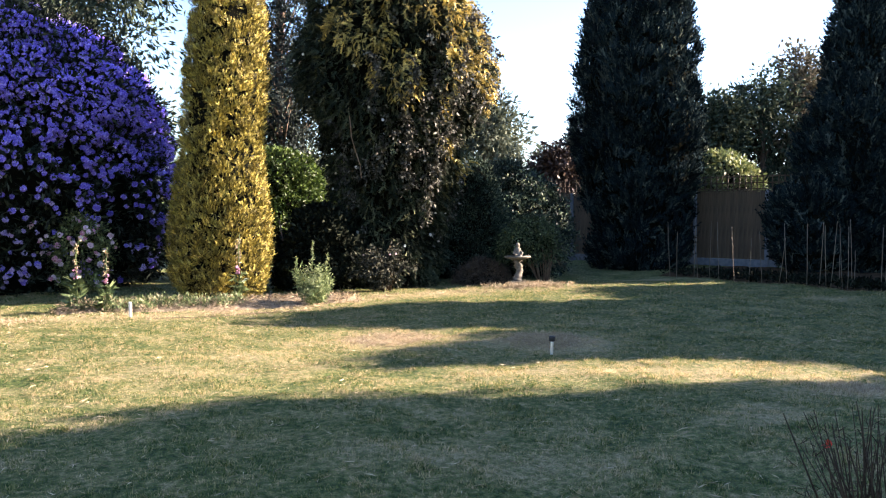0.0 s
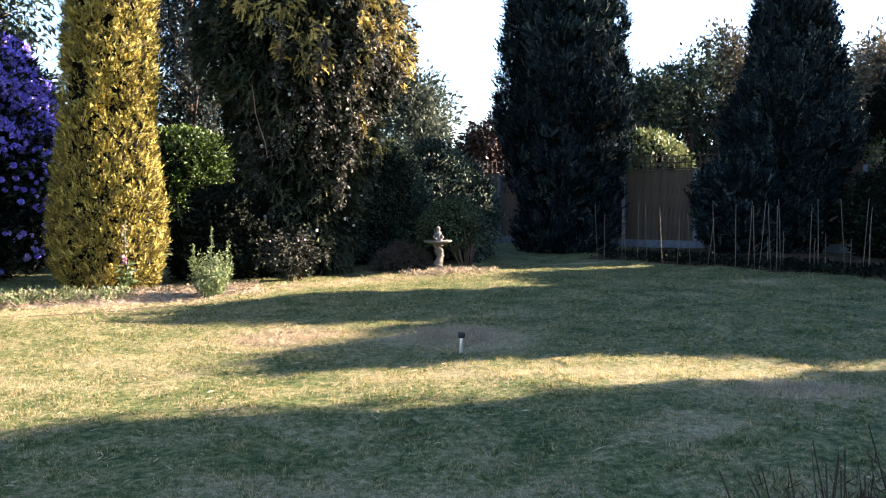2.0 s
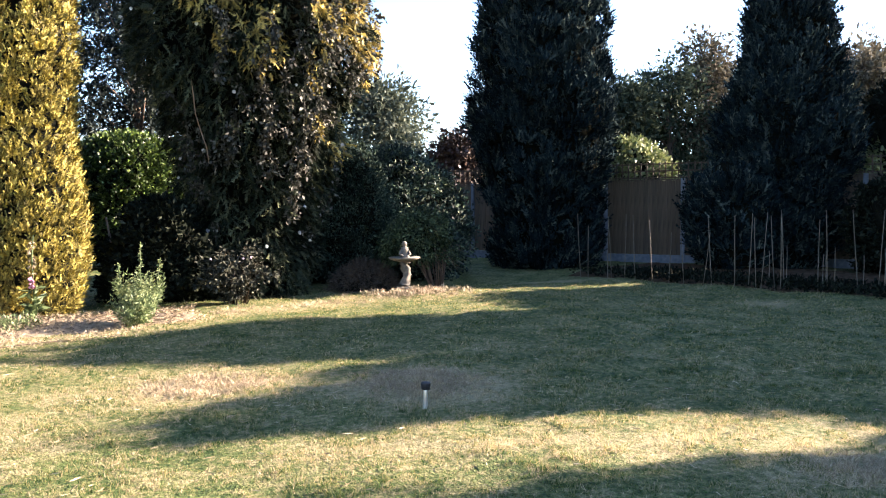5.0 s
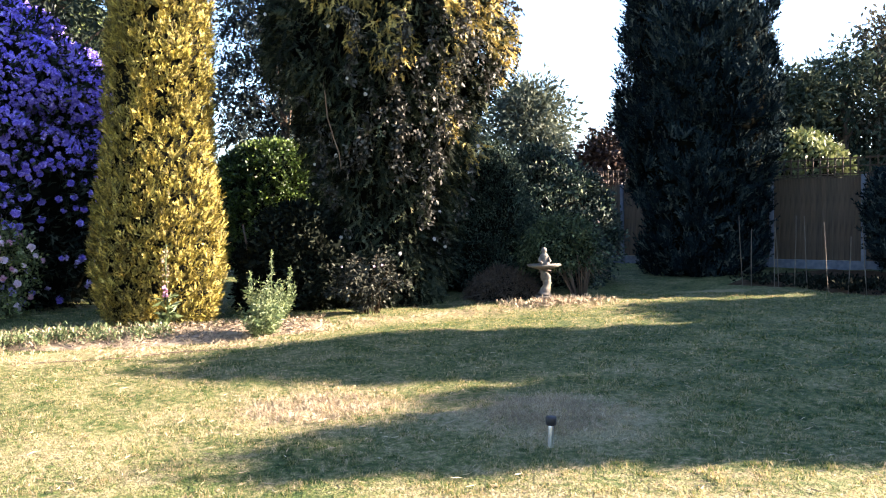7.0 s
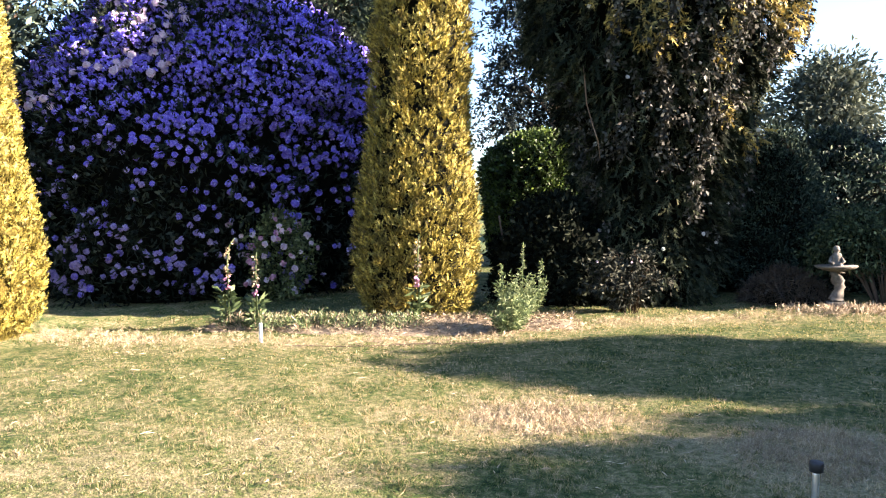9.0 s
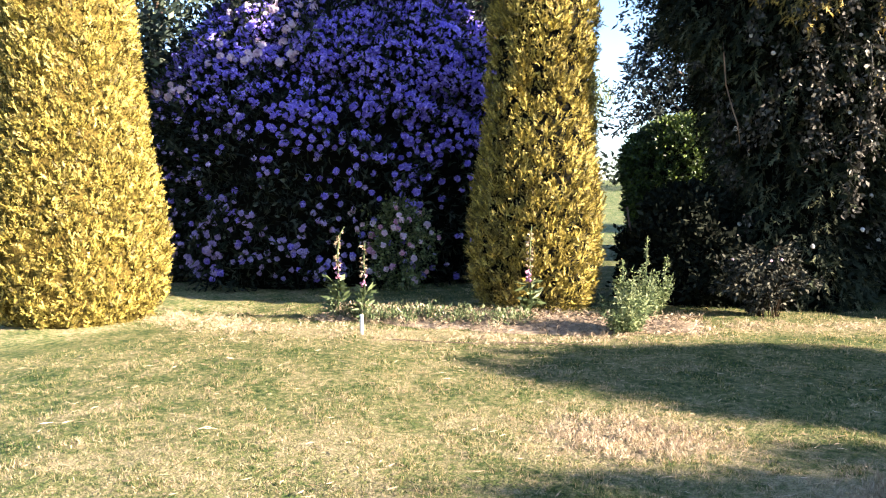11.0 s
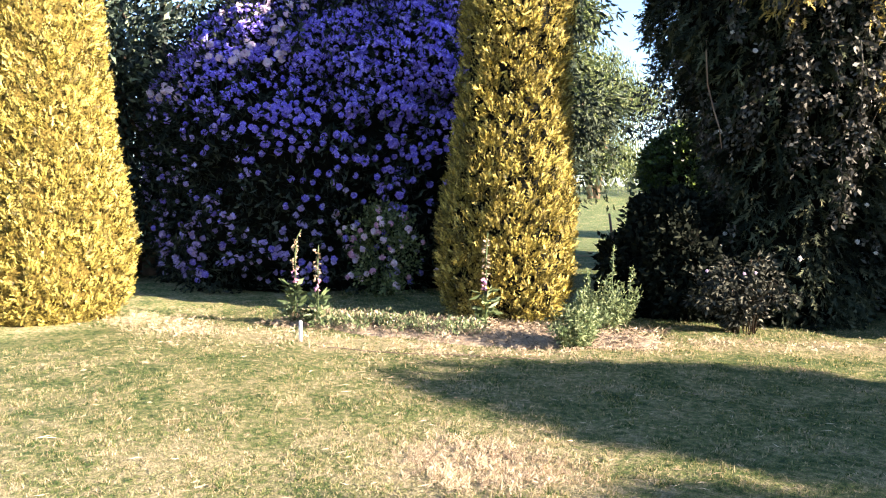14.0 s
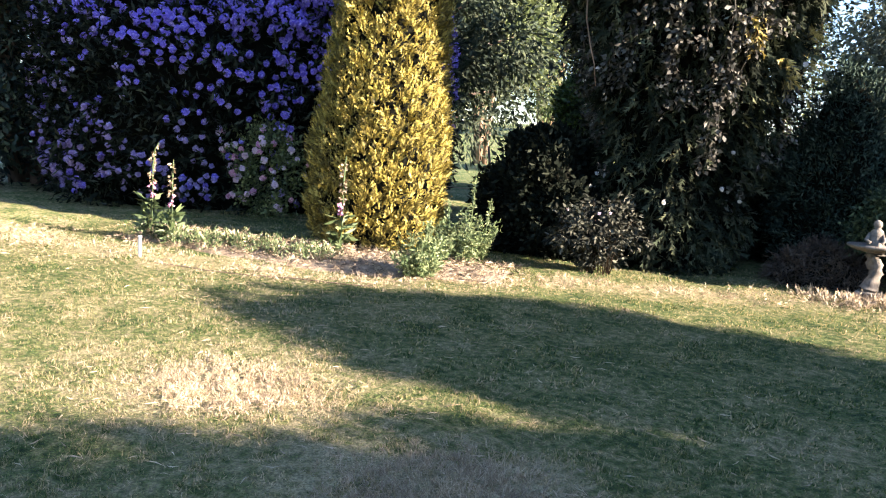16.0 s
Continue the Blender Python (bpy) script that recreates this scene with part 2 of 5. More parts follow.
# near-black tone painted in for the shade seen through gaps in a crown
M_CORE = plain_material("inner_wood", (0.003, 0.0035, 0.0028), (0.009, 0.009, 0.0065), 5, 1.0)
# darker golden tone painted in for shaded sprays inside the broad cypress
M_SHADEGOLD = plain_material("shaded_gold_core", (0.022, 0.017, 0.006), (0.15, 0.112, 0.026), 40, 1.0, 1.0)
M_BARK = plain_material("bark", (0.05, 0.035, 0.025), (0.16, 0.11, 0.075), 9, 0.9, 0.8, stretch=(1, 1, 0.25))
M_PALEBARK = plain_material("pale_bark", (0.13, 0.08, 0.045), (0.30, 0.21, 0.13), 7, 0.85, 0.6, stretch=(1, 1, 0.3))
M_FENCE = plain_material("fence_board", (0.048, 0.034, 0.021), (0.12, 0.083, 0.052), 5, 0.85, 0.5, stretch=(4, 4, 0.4))
M_TRELLIS = plain_material("trellis_wood", (0.035, 0.024, 0.015), (0.10, 0.066, 0.038), 8, 0.85, 0.4)
M_CONCRETE = plain_material("concrete", (0.09, 0.11, 0.14), (0.165, 0.185, 0.215), 12, 0.9, 0.5)
M_STONE = plain_material("weathered_stone", (0.06, 0.052, 0.042), (0.21, 0.185, 0.15), 14, 0.9, 0.9)
M_CANE = plain_material("bamboo", (0.08, 0.065, 0.045), (0.19, 0.155, 0.11), 10, 0.7, 0.2)
M_MULCH = plain_material("bed_mulch", (0.12, 0.094, 0.068), (0.34, 0.275, 0.195), 14, 1.0, 1.0)
M_SOIL = plain_material("soil", (0.035, 0.024, 0.016), (0.10, 0.07, 0.045), 9, 1.0, 1.0)
M_BLACK = plain_material("black_plastic", (0.008, 0.008, 0.009), (0.02, 0.02, 0.022), 20, 0.6, 0.05)
M_STEEL = plain_material("stainless_tube", (0.62, 0.62, 0.62), (0.75, 0.75, 0.74), 20, 0.3, 0.05, metal=0.9)
M_PEG = plain_material("white_paint", (0.66, 0.64, 0.60), (0.82, 0.80, 0.76), 20, 0.7, 0.2)
M_PAVE = plain_material("paving", (0.05, 0.052, 0.055), (0.15, 0.145, 0.14), 8, 0.85, 0.6)

# ---- geometry helpers ----
rng = np.random.default_rng(7)


def unit(v):
    return v / np.maximum(np.linalg.norm(v, axis=-1, keepdims=True), 1e-9)


def raw_mesh(name, verts, faces, size, mats=(), mat_index=None):
    """A mesh from arrays; every face has the same number of corners (size)."""
    me = bpy.data.meshes.new(name)
    n, f = len(verts), len(faces)
    me.vertices.add(n)
    me.vertices.foreach_set("co", np.asarray(verts, np.float32).ravel())
    me.loops.add(f * size)
    me.loops.foreach_set("vertex_index", np.asarray(faces, np.int32).ravel())
    me.polygons.add(f)
    me.polygons.foreach_set("loop_start", np.arange(0, f * size, size, dtype=np.int32))
    me.polygons.foreach_set("loop_total", np.full(f, size, np.int32))
    for m in mats:
        me.materials.append(m)
    if mat_index is not None:
        me.polygons.foreach_set("material_index", np.asarray(mat_index, np.int32))
    me.update(calc_edges=True)
    return me


def place(name, mesh, parent=None, label="", kind=""):
    ob = new(name, mesh)
    ob.parent = parent
    return tagged(ob, label, kind=kind)


def thing(name, label, category, at=(0, 0, 0), group="", kind=""):
    ob = new(name)
    ob.location = at
    ob.empty_display_size = 0.2
    return tagged(ob, label, category, group, kind)


def part(name, bm, mat, parent=None, label=""):
    me = bpy.data.meshes.new(name)
    bm.to_mesh(me)
    bm.free()
    me.materials.append(mat)
    return place(name, me, parent, label)


def leaf_arrays(pos, way, k, reach, spread, length, width, droop=0.0, fuzz=0.22):
    """k leaves on each tuft: pos (n,3) its foot, way (n,3) its direction. Returns corners (n*k*4, 3)."""
    n = len(pos)
    p, d = np.repeat(pos, k, 0), np.repeat(way, k, 0)
    along = rng.random((n * k, 1)) ** 0.8
    d2 = unit(d + rng.normal(0, spread, (n * k, 3)) + np.array([0, 0, -droop]))
    p = p + d * along * reach + rng.normal(0, reach * fuzz, (n * k, 3))
    side = unit(np.cross(d2, rng.normal(0, 1, (n * k, 3))))
    up = np.cross(side, d2)
    ln = length * rng.uniform(0.65, 1.3, (n * k, 1))
    wd = width * rng.uniform(0.7, 1.25, (n * k, 1))
    v = np.empty((n * k, 4, 3))
    v[:, 0] = p
    v[:, 1] = p + d2 * ln * 0.5 + side * wd * 0.5 + up * ln * 0.10
    v[:, 2] = p + d2 * ln
    v[:, 3] = p + d2 * ln * 0.5 - side * wd * 0.5 + up * ln * 0.10
    return v.reshape(-1, 3)


def leaf_mesh(name, v, mats, mat_index=None):
    return raw_mesh(name, v, np.arange(len(v)).reshape(-1, 4), 4, mats, mat_index)


def frond_mesh(name, pos, way, k, size, leaf, mats, curl=0.45, sweep=0.9, facing=None):
    """Flat feathery sprays, hooked upwards: an axis of k steps with a pointed leaflet on both sides of each; flat side towards facing, if given."""
    n = len(pos)
    size = size * rng.uniform(0.55, 1.35, (n, 1))
    side = unit(np.cross(way, rng.normal(0, 1, (n, 3)) if facing is None else facing + rng.normal(0, 0.45, (n, 3))))
    face = np.cross(way, side)
    bend = rng.normal(0, 0.25, (n, 1))
    v = np.empty((n, 3 * k + 1, 3))
    tang = []
    for i in range(k + 1):
        s = i / k
        v[:, i] = pos + way * size * s + (np.array([0, 0, 1.0]) * curl + side * bend) * size * s * s
        tang.append(unit(way + (np.array([0, 0, 1.0]) * curl + side * bend) * 2 * s))
    for i in range(k):
        ln = leaf * (size / size.mean()) * (1.0 - 0.55 * i / k) * rng.uniform(0.6, 1.25, (n, 1))
        for j, sign in ((0, 1), (1, -1)):
            v[:, k + 1 + 2 * i + j] = v[:, i + 1] + unit(tang[i] * 0.8 + side * sign * sweep + face * rng.normal(0, 0.45, (n, 1))) * ln
    base = np.arange(n)[:, None, None] * (3 * k + 1)
    f = np.array([[(i, i + 1, k + 1 + 2 * i), (i + 1, i, k + 2 + 2 * i)] for i in range(k)]).reshape(1, -1, 3)
    return raw_mesh(name, v.reshape(-1, 3), (base + f).reshape(-1, 3), 3, mats)


def lobes(ph, th, z, amp):
    return 1 + amp * (np.sin(3 * th + ph[0] + 0.9 * z) + np.sin(5 * th + ph[1] - 1.7 * z) + np.sin(2 * th + ph[2] + 2.3 * z) + 0.7 * np.sin(9 * th + ph[3] + 4.1 * z)) / 2.2


def bulges(p, profile, ph, clumps):
    """How far the surface stands out (metres) at p: rounded clumps of foliage with hollows between them."""
    count, deep, tall = clumps
    r = np.random.default_rng(int(ph[0] * 1e6))
    hz_, r_ = np.array(profile, float).T
    z, th = r.uniform(hz_[0], hz_[-1], count * 2), r.uniform(0, 2 * np.pi, count * 2)
    rad = np.interp(z, hz_, r_)
    keep = r.random(count * 2) < rad / r_.max()
    c = np.stack([rad * np.cos(th), rad * np.sin(th), z], 1)[keep]
    gap = 1.25 * math.sqrt(6.28 * np.sum((r_[1:] + r_[:-1]) / 2 * np.diff(hz_)) / max(len(c), 1))
    d = np.full(len(p), 1e9)
    for q in c:
        d = np.minimum(d, (p[:, 0] - q[0]) ** 2 + (p[:, 1] - q[1]) ** 2 + ((p[:, 2] - q[2]) / tall) ** 2)
    return deep * (0.4 - np.minimum(np.sqrt(d) / gap, 1.0) ** 1.5 * 1.4)


def shell(profile, n, ph, amp=0.08, depth=0.12, squash=(1, 1), clumps=None, loose=99.0):
    """Points near the surface of a crown of revolution. profile: (height, radius) rows; looser growth above a height. Returns places and outward ways."""
    hz_, r_ = np.array(profile, float).T
    grid = np.linspace(hz_[0], hz_[-1], 400)
    rad = np.interp(grid, hz_, r_)
    slope = np.gradient(rad, grid)
    w = (rad + 0.05) * np.sqrt(1 + np.minimum(slope ** 2, 9))
    w = np.where(grid > loose, w * 0.35, w)
    z = np.interp(rng.random(n), np.cumsum(w) / w.sum(), grid)
    th = rng.uniform(0, 2 * np.pi, n)
    r = np.interp(z, hz_, r_) * lobes(ph, th, z, amp)
    r = r * (1 - np.abs(rng.normal(0, depth, n)))
    if clumps:
        r = np.maximum(r + bulges(np.stack([r * np.cos(th), r * np.sin(th), z], 1), profile, ph, clumps), 0.02)
    s = np.interp(z, grid, np.clip(slope, -3, 3))
    out = unit(np.stack([np.cos(th), np.sin(th), -s], 1))
    return np.stack([r * np.cos(th) * squash[0], r * np.sin(th) * squash[1], z], 1), out


# solid filler of a crown; its dark colour imitates shade between the tufts
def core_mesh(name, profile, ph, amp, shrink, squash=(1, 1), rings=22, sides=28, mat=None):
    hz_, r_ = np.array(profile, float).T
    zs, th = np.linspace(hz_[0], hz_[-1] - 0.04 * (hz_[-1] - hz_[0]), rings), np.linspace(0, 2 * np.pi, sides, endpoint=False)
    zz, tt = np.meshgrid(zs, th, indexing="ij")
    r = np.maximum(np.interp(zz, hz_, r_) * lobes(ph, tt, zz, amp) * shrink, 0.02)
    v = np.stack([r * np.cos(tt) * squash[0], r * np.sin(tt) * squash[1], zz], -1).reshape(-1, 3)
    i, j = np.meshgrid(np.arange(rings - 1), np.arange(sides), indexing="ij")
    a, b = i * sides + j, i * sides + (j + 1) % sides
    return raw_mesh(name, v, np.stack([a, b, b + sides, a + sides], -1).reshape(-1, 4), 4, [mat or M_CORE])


def tube(path, radii, sides=8):
    """A tapered, closed tube along a path, as a bmesh."""
    bm = bmesh.new()
    rings = []
    path = [Vector(p) for p in path]
    for i, (p, r) in enumerate(zip(path, radii)):
        t = (path[min(i + 1, len(path) - 1)] - path[max(i - 1, 0)]).normalized()
        q = t.to_track_quat("Z", "Y")
        rings.append([bm.verts.new(p + q @ Vector((r * math.cos(a), r * math.sin(a), 0))) for a in (2 * math.pi * k / sides for k in range(sides))])
    for a, b in zip(rings, rings[1:]):
        for k in range(sides):
            bm.faces.new((a[k], a[(k + 1) % sides], b[(k + 1) % sides], b[k]))
    bm.faces.new(rings[0][::-1])
    bm.faces.new(rings[-1])
    for f in bm.faces:
        f.smooth = len(f.verts) == 4
    return bm


def lathe(rows, sides=28, wobble=0.0):
    """A turned solid from (radius, height) rows."""
    return tube([(wobble * math.sin(3 * z), wobble * math.cos(4 * z), z) for _, z in rows], [r for r, _ in rows], sides)


def box(sx, sy, sz, bevel=0.004):
    bm = bmesh.new()
    bmesh.ops.create_cube(bm, size=1)
    bmesh.ops.scale(bm, vec=(sx, sy, sz), verts=bm.verts)
    bmesh.ops.translate(bm, vec=(0, 0, sz / 2), verts=bm.verts)
    if bevel:
        bmesh.ops.bevel(bm, geom=bm.edges[:], offset=bevel, segments=1, affect="EDGES")
    return bm


def join(a, b, m=Matrix()):
    """Adds bmesh b, moved by m, to a."""
    me = bpy.data.meshes.new("tmp")
    b.transform(m)
    b.to_mesh(me)
    b.free()
    a.from_mesh(me)
    bpy.data.meshes.remove(me)
    return a


# ---- ground: one sheet, lawn near and meadow far ----


def seg_dist(x, y, pts):
    d = np.full(np.shape(x), 1e9)
    for (ax, ay), (bx, by) in zip(pts, pts[1:]):
        t = np.clip(((x - ax) * (bx - ax) + (y - ay) * (by - ay)) / ((bx - ax) ** 2 + (by - ay) ** 2), 0, 1)
        d = np.minimum(d, np.hypot(x - ax - t * (bx - ax), y - ay - t * (by - ay)))
    return d


BORDER = [(-7.6, 11.2), (-5.9, 11.0), (-4.4, 11.4), (-2.3, 12.5), (-1.3, 13.9), (0.6, 15.3), (2.6, 15.9)]
# dry patches; the 2.3 m wide one also paints the sunlit strip brighter
PATCHES = [(-0.6, 9.45, 0.75, 0.62, 0.75), (1.22, 9.1, 0.80, 0.70, 0.95), (3.5, 6.6, 0.62, 0.48, 0.7), (2.35, 5.78, 0.4, 0.25, 0.55), (0.6, 4.7, 0.7, 0.3, 0.4), (-0.2, 5.0, 0.5, 0.25, 0.4),
           (4.45, 17.5, 0.65, 0.24, 0.75), (6.55, 13.6, 0.55, 0.3, 0.7), (-1.9, 8.2, 0.6, 0.4, 0.35), (-2.6, 7.4, 0.7, 0.35, 0.3), (1.2, 7.4, 0.7, 0.25, 0.3), (2.6, 7.3, 0.5, 0.2, 0.35), (0.4, 3.6, 0.6, 0.3, 0.35), (2.2, 11.0, 0.6, 0.3, 0.25), (2.4, 7.45, 2.3, 0.5, 0.28), (1.75, 7.35, 0.35, 0.1, 0.5)]


def dryness(x, y):
    d = 0.13 + 0.50 * np.exp(-(seg_dist(x, y, BORDER) / 0.42) ** 2)
    for px_, py_, rx, ry, s in PATCHES:
        d = d + s * np.exp(-(((x - px_) / rx) ** 2 + ((y - py_) / ry) ** 2) ** 1.5)
    # drier tone that also lightens the turf where the sun falls
    d = d + 0.16 * np.exp(-((x + 2.2) / 2.5) ** 2 - ((y - 9.0) / 2.8) ** 2)
    d = d - 0.06 * np.exp(-((x - 3.5) / 3.0) ** 2 - ((y - 11.5) / 3.0) ** 2)
    d = d - 0.26 * np.clip((y - 19) / 6, 0, 1)
    return np.clip(d, -0.4, 1.1)


def height(x, y):
    h = 0.018 * np.sin(1.3 * x + 0.7 * y) + 0.014 * np.sin(2.9 * y - 1.1 * x + 1) + 0.01 * np.sin(5.1 * x + 2) * np.sin(4.3 * y)
    rise = -0.55 * x + 0.835 * (y - 6) - 47
    hill = 0.062 * np.where(rise > 0, np.minimum(rise, 70) ** 2 / (np.minimum(np.abs(rise), 70) + 8), 0)
    h = h + 0.012 * np.sin(13 * x + 3 * np.sin(2.1 * y)) * np.sin(11 * y + 2 * np.sin(3.3 * x))
    return h * np.exp(-((x / 30) ** 2 + ((y - 10) / 30) ** 2)) + hill


def add_dry(me):
    co = np.empty(len(me.vertices) * 3, np.float32)
    me.vertices.foreach_get("co", co)
    co = co.reshape(-1, 3)
    me.attributes.new("dry", "FLOAT", "POINT").data.foreach_set("value", dryness(co[:, 0], co[:, 1]).astype(np.float32))


xs = np.concatenate([-np.geomspace(14, 420, 16)[::-1], np.arange(-13.8, 14, 0.16), np.geomspace(14.2, 420, 16)])
ys = np.concatenate([-np.geomspace(4, 420, 16)[::-1], np.arange(-3.8, 26, 0.16), np.geomspace(26.2, 420, 16)])
gx, gy = np.meshgrid(xs, ys, indexing="ij")
gv = np.stack([gx, gy, height(gx, gy)], -1).reshape(-1, 3)
ii, jj = np.meshgrid(np.arange(len(xs) - 1), np.arange(len(ys) - 1), indexing="ij")
a_ = ii * len(ys) + jj
me = raw_mesh("ground", gv, np.stack([a_, a_ + len(ys), a_ + len(ys) + 1, a_ + 1], -1).reshape(-1, 4), 4, [M_LAWN])
me.polygons.foreach_set("use_smooth", np.ones(len(me.polygons), bool))
add_dry(me)
# reaches past the blades to the fence, where it only paints shade
inside = np.clip((7.5 + gv[:, 0]) / 0.6, 0, 1) * np.clip((12.5 - gv[:, 0]) / 1.0, 0, 1) * np.clip((24.0 - gv[:, 1]) / 2.0, 0, 1) * np.clip((gv[:, 1] + 3.2) / 0.5, 0, 1)
me.attributes.new("thatch_shade", "FLOAT", "POINT").data.foreach_set("value", inside.astype(np.float32))
tagged(place("ground", me), "mown lawn, green with straw-dry patches, reaching to open parkland", "lawn", kind="structure")


def grass(name, tufts, k, x0, x1, y0, y1, length, width, mat, label, lean=0.6, spread=0.022, keep=None):
    """Turf as small tufts of blades, with gaps between them."""
    tx, ty = rng.uniform(x0, x1, tufts), rng.uniform(y0, y1, tufts)
    if keep is not None:
        sel = keep(tx, ty)
        tx, ty = tx[sel], ty[sel]
    size = rng.uniform(0.55, 1.35, len(tx)) * (0.85 + 0.35 * np.sin(5 * tx + 2 * np.sin(3 * ty)) * np.sin(4.4 * ty))
    lx, ly = rng.normal(0, 0.35, len(tx)), rng.normal(0, 0.35, len(tx))
    x, y = np.repeat(tx, k), np.repeat(ty, k)
    n = len(x)
    x, y = x + rng.normal(0, spread, n), y + rng.normal(0, spread, n)
    p = np.stack([x, y, height(x, y) - 0.006], 1)
    d = unit(rng.normal(0, lean, (n, 3)) + np.stack([np.repeat(lx, k), np.repeat(ly, k), np.ones(n)], 1))
    d[:, 2] = np.abs(d[:, 2]) + 0.05
    side = unit(np.cross(d, rng.normal(0, 1, (n, 3))))
    L, W = length * rng.uniform(0.6, 1.3, (n, 1)) * np.repeat(size, k)[:, None], width * rng.uniform(0.7, 1.3, (n, 1))
    v = np.stack([p - side * W / 2, p + side * W / 2, p + d * L], 1).reshape(-1, 3)
    me = raw_mesh(name, v, np.arange(len(v)).reshape(-1, 3), 3, [mat])
    add_dry(me)
    return tagged(place(name, me), label, "grass", kind="stuff")

# ---- trees, hedges and bushes ----


def dense_plant(name, label, category, at, profile, mat, tufts, k, reach, leaf, amp=0.08, depth=0.10, core=0.82, out=1.0, up=0.5, ran=0.45, spread=0.45,
                squash=(1, 1), droop=0.0, seed=1, trunk=0.0, group="", fuzz=0.22, clumps=None, fronds=0, curl=0.45):
    """A thick crown: a stem, a core painted near-black for the shade within and tufts of leaves on a lobed surface of
    revolution.
    """
    ph = np.random.default_rng(seed).uniform(0, 6.28, 4)
    t = thing(name, label, category, at, group)
    p, o = shell(profile, tufts, ph, amp, depth, squash, clumps)
    d = unit(o * out + np.array([0, 0, up]) + rng.normal(0, ran, p.shape))
    if fronds:
        me = frond_mesh("crown", p - d * reach * 0.35, d, fronds, reach, leaf[0], [mat], curl)
    else:
        me = leaf_mesh("crown", leaf_arrays(p - d * reach * 0.3, d, k, reach, spread, leaf[0], leaf[1], droop, fuzz), [mat])
    place("crown", me, t)
    if core:
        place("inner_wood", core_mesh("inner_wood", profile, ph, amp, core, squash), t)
    if trunk:
        part("trunk", tube([(0, 0, -0.05), (0.02, 0, 0.4), (0, 0.03, profile[-1][0] * 0.6)], [trunk * 1.25, trunk, trunk * 0.4]), M_BARK, t)
    return t, ph


def tufted_plant(name, label, category, at, profile, mat, tufts, per, size, leaf, core, seed, clumps, reach=0.10, up=0.5, ran=0.35, open_=0.42, squash=(1, 1), trunk=0.15, group="", curl=0.3, amp=0.03, loose=5.2, inner=None):
    """A clipped conifer: a core painted in shade tones and many separate tufts of feathery sprays that stand out of it.
    """
    ph = np.random.default_rng(seed).uniform(0, 6.28, 4)
    t = thing(name, label, category, at, group)
    p, o = shell(profile, tufts, ph, amp, 0.03, squash, clumps, loose)
    way = unit(o * 0.6 + np.array([0, 0, up]) + rng.normal(0, ran, p.shape))
    foot = p - way * reach
    d = unit(np.repeat(way, per, 0) + rng.normal(0, open_, (tufts * per, 3)))
    q = np.repeat(foot, per, 0) + d * reach * rng.uniform(0.1, 0.75, (tufts * per, 1))
    place("crown", frond_mesh("crown", q, d, 3, size, leaf, [mat], curl, facing=np.repeat(o, per, 0)), t)
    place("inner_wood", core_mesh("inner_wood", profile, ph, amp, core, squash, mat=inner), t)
    part("trunk", tube([(0, 0, -0.05), (0.02, 0, 0.4), (0, 0.03, profile[-1][0] * 0.6)], [trunk * 1.25, trunk, trunk * 0.4]), M_BARK, t)
    return t


def open_tree(name, label, at, height_, blobs, mat, tufts, k, leaf, trunk=0.2, bark=None, stems=1, droop=0.0, reach=0.6, spread=0.8, seed=3, bare=0.25):
    """A tree with limbs and an open crown made of many clumps. blobs: number of clumps and the crown's half width."""
    r = np.random.default_rng(seed)
    bark = bark or M_BARK
    t = thing(name, label, "tree", at)
    n, half = blobs
    bm = bmesh.new()
    stems_bm = []
    for s in range(stems):
        a = 6.28 * s / stems + r.uniform(0, 1)
        foot = Vector((0.25 * math.cos(a), 0.25 * math.sin(a), 0)) if stems > 1 else Vector((0, 0, 0))
        top = Vector((half * 0.35 * math.cos(a), half * 0.35 * math.sin(a), height_ * 0.85)) if stems > 1 else Vector((r.uniform(-0.3, 0.3), r.uniform(-0.3, 0.3), height_ * 0.9))
        mid = foot.lerp(top, 0.45) + Vector((r.uniform(-0.2, 0.2), r.uniform(-0.2, 0.2), 0))
        join(bm, tube([foot - Vector((0, 0, 0.1)), foot.lerp(mid, 0.5), mid, mid.lerp(top, 0.6), top], [trunk * 1.2, trunk, trunk * 0.75, trunk * 0.4, trunk * 0.1]))
        stems_bm.append((foot, mid, top))
    cs, ways = [], []
    for i in range(n):
        z = height_ * (bare + (1 - bare) * r.random() ** 0.9)
        u = (z / height_ - bare) / (1 - bare)
        w = half * (0.55 + 0.75 * u * (1 - u) * 2) * math.sqrt(max(0.05, 1 - max(0, u - 0.45) ** 2 / 0.32))
        a, q = r.uniform(0, 6.28), w * math.sqrt(r.random())
        c = Vector((q * math.cos(a), q * math.sin(a), z))
        foot, mid, top = stems_bm[i % stems]
        base = foot.lerp(top, min(0.95, max(0.15, z / height_ * 0.8)))
        join(bm, tube([base, base.lerp(c, 0.5) + Vector((0, 0, 0.12)), c], [trunk * 0.28, trunk * 0.17, trunk * 0.05], 5))
        m = tufts // n
        sz = half * r.uniform(0.22, 0.42)
        g = unit(rng.normal(0, 1, (m, 3)))
        cs.append(np.array(c) + g * sz * np.array([1, 1, 0.7]) * rng.random((m, 1)) ** 0.45)
        ways.append(unit(g + np.array([0, 0, 0.2 - droop])))
    part("trunk", bm, bark, t)
    place("crown", leaf_mesh("crown", leaf_arrays(np.concatenate(cs), np.concatenate(ways), k, reach, spread, leaf[0], leaf[1], droop), [mat]), t)
    return t


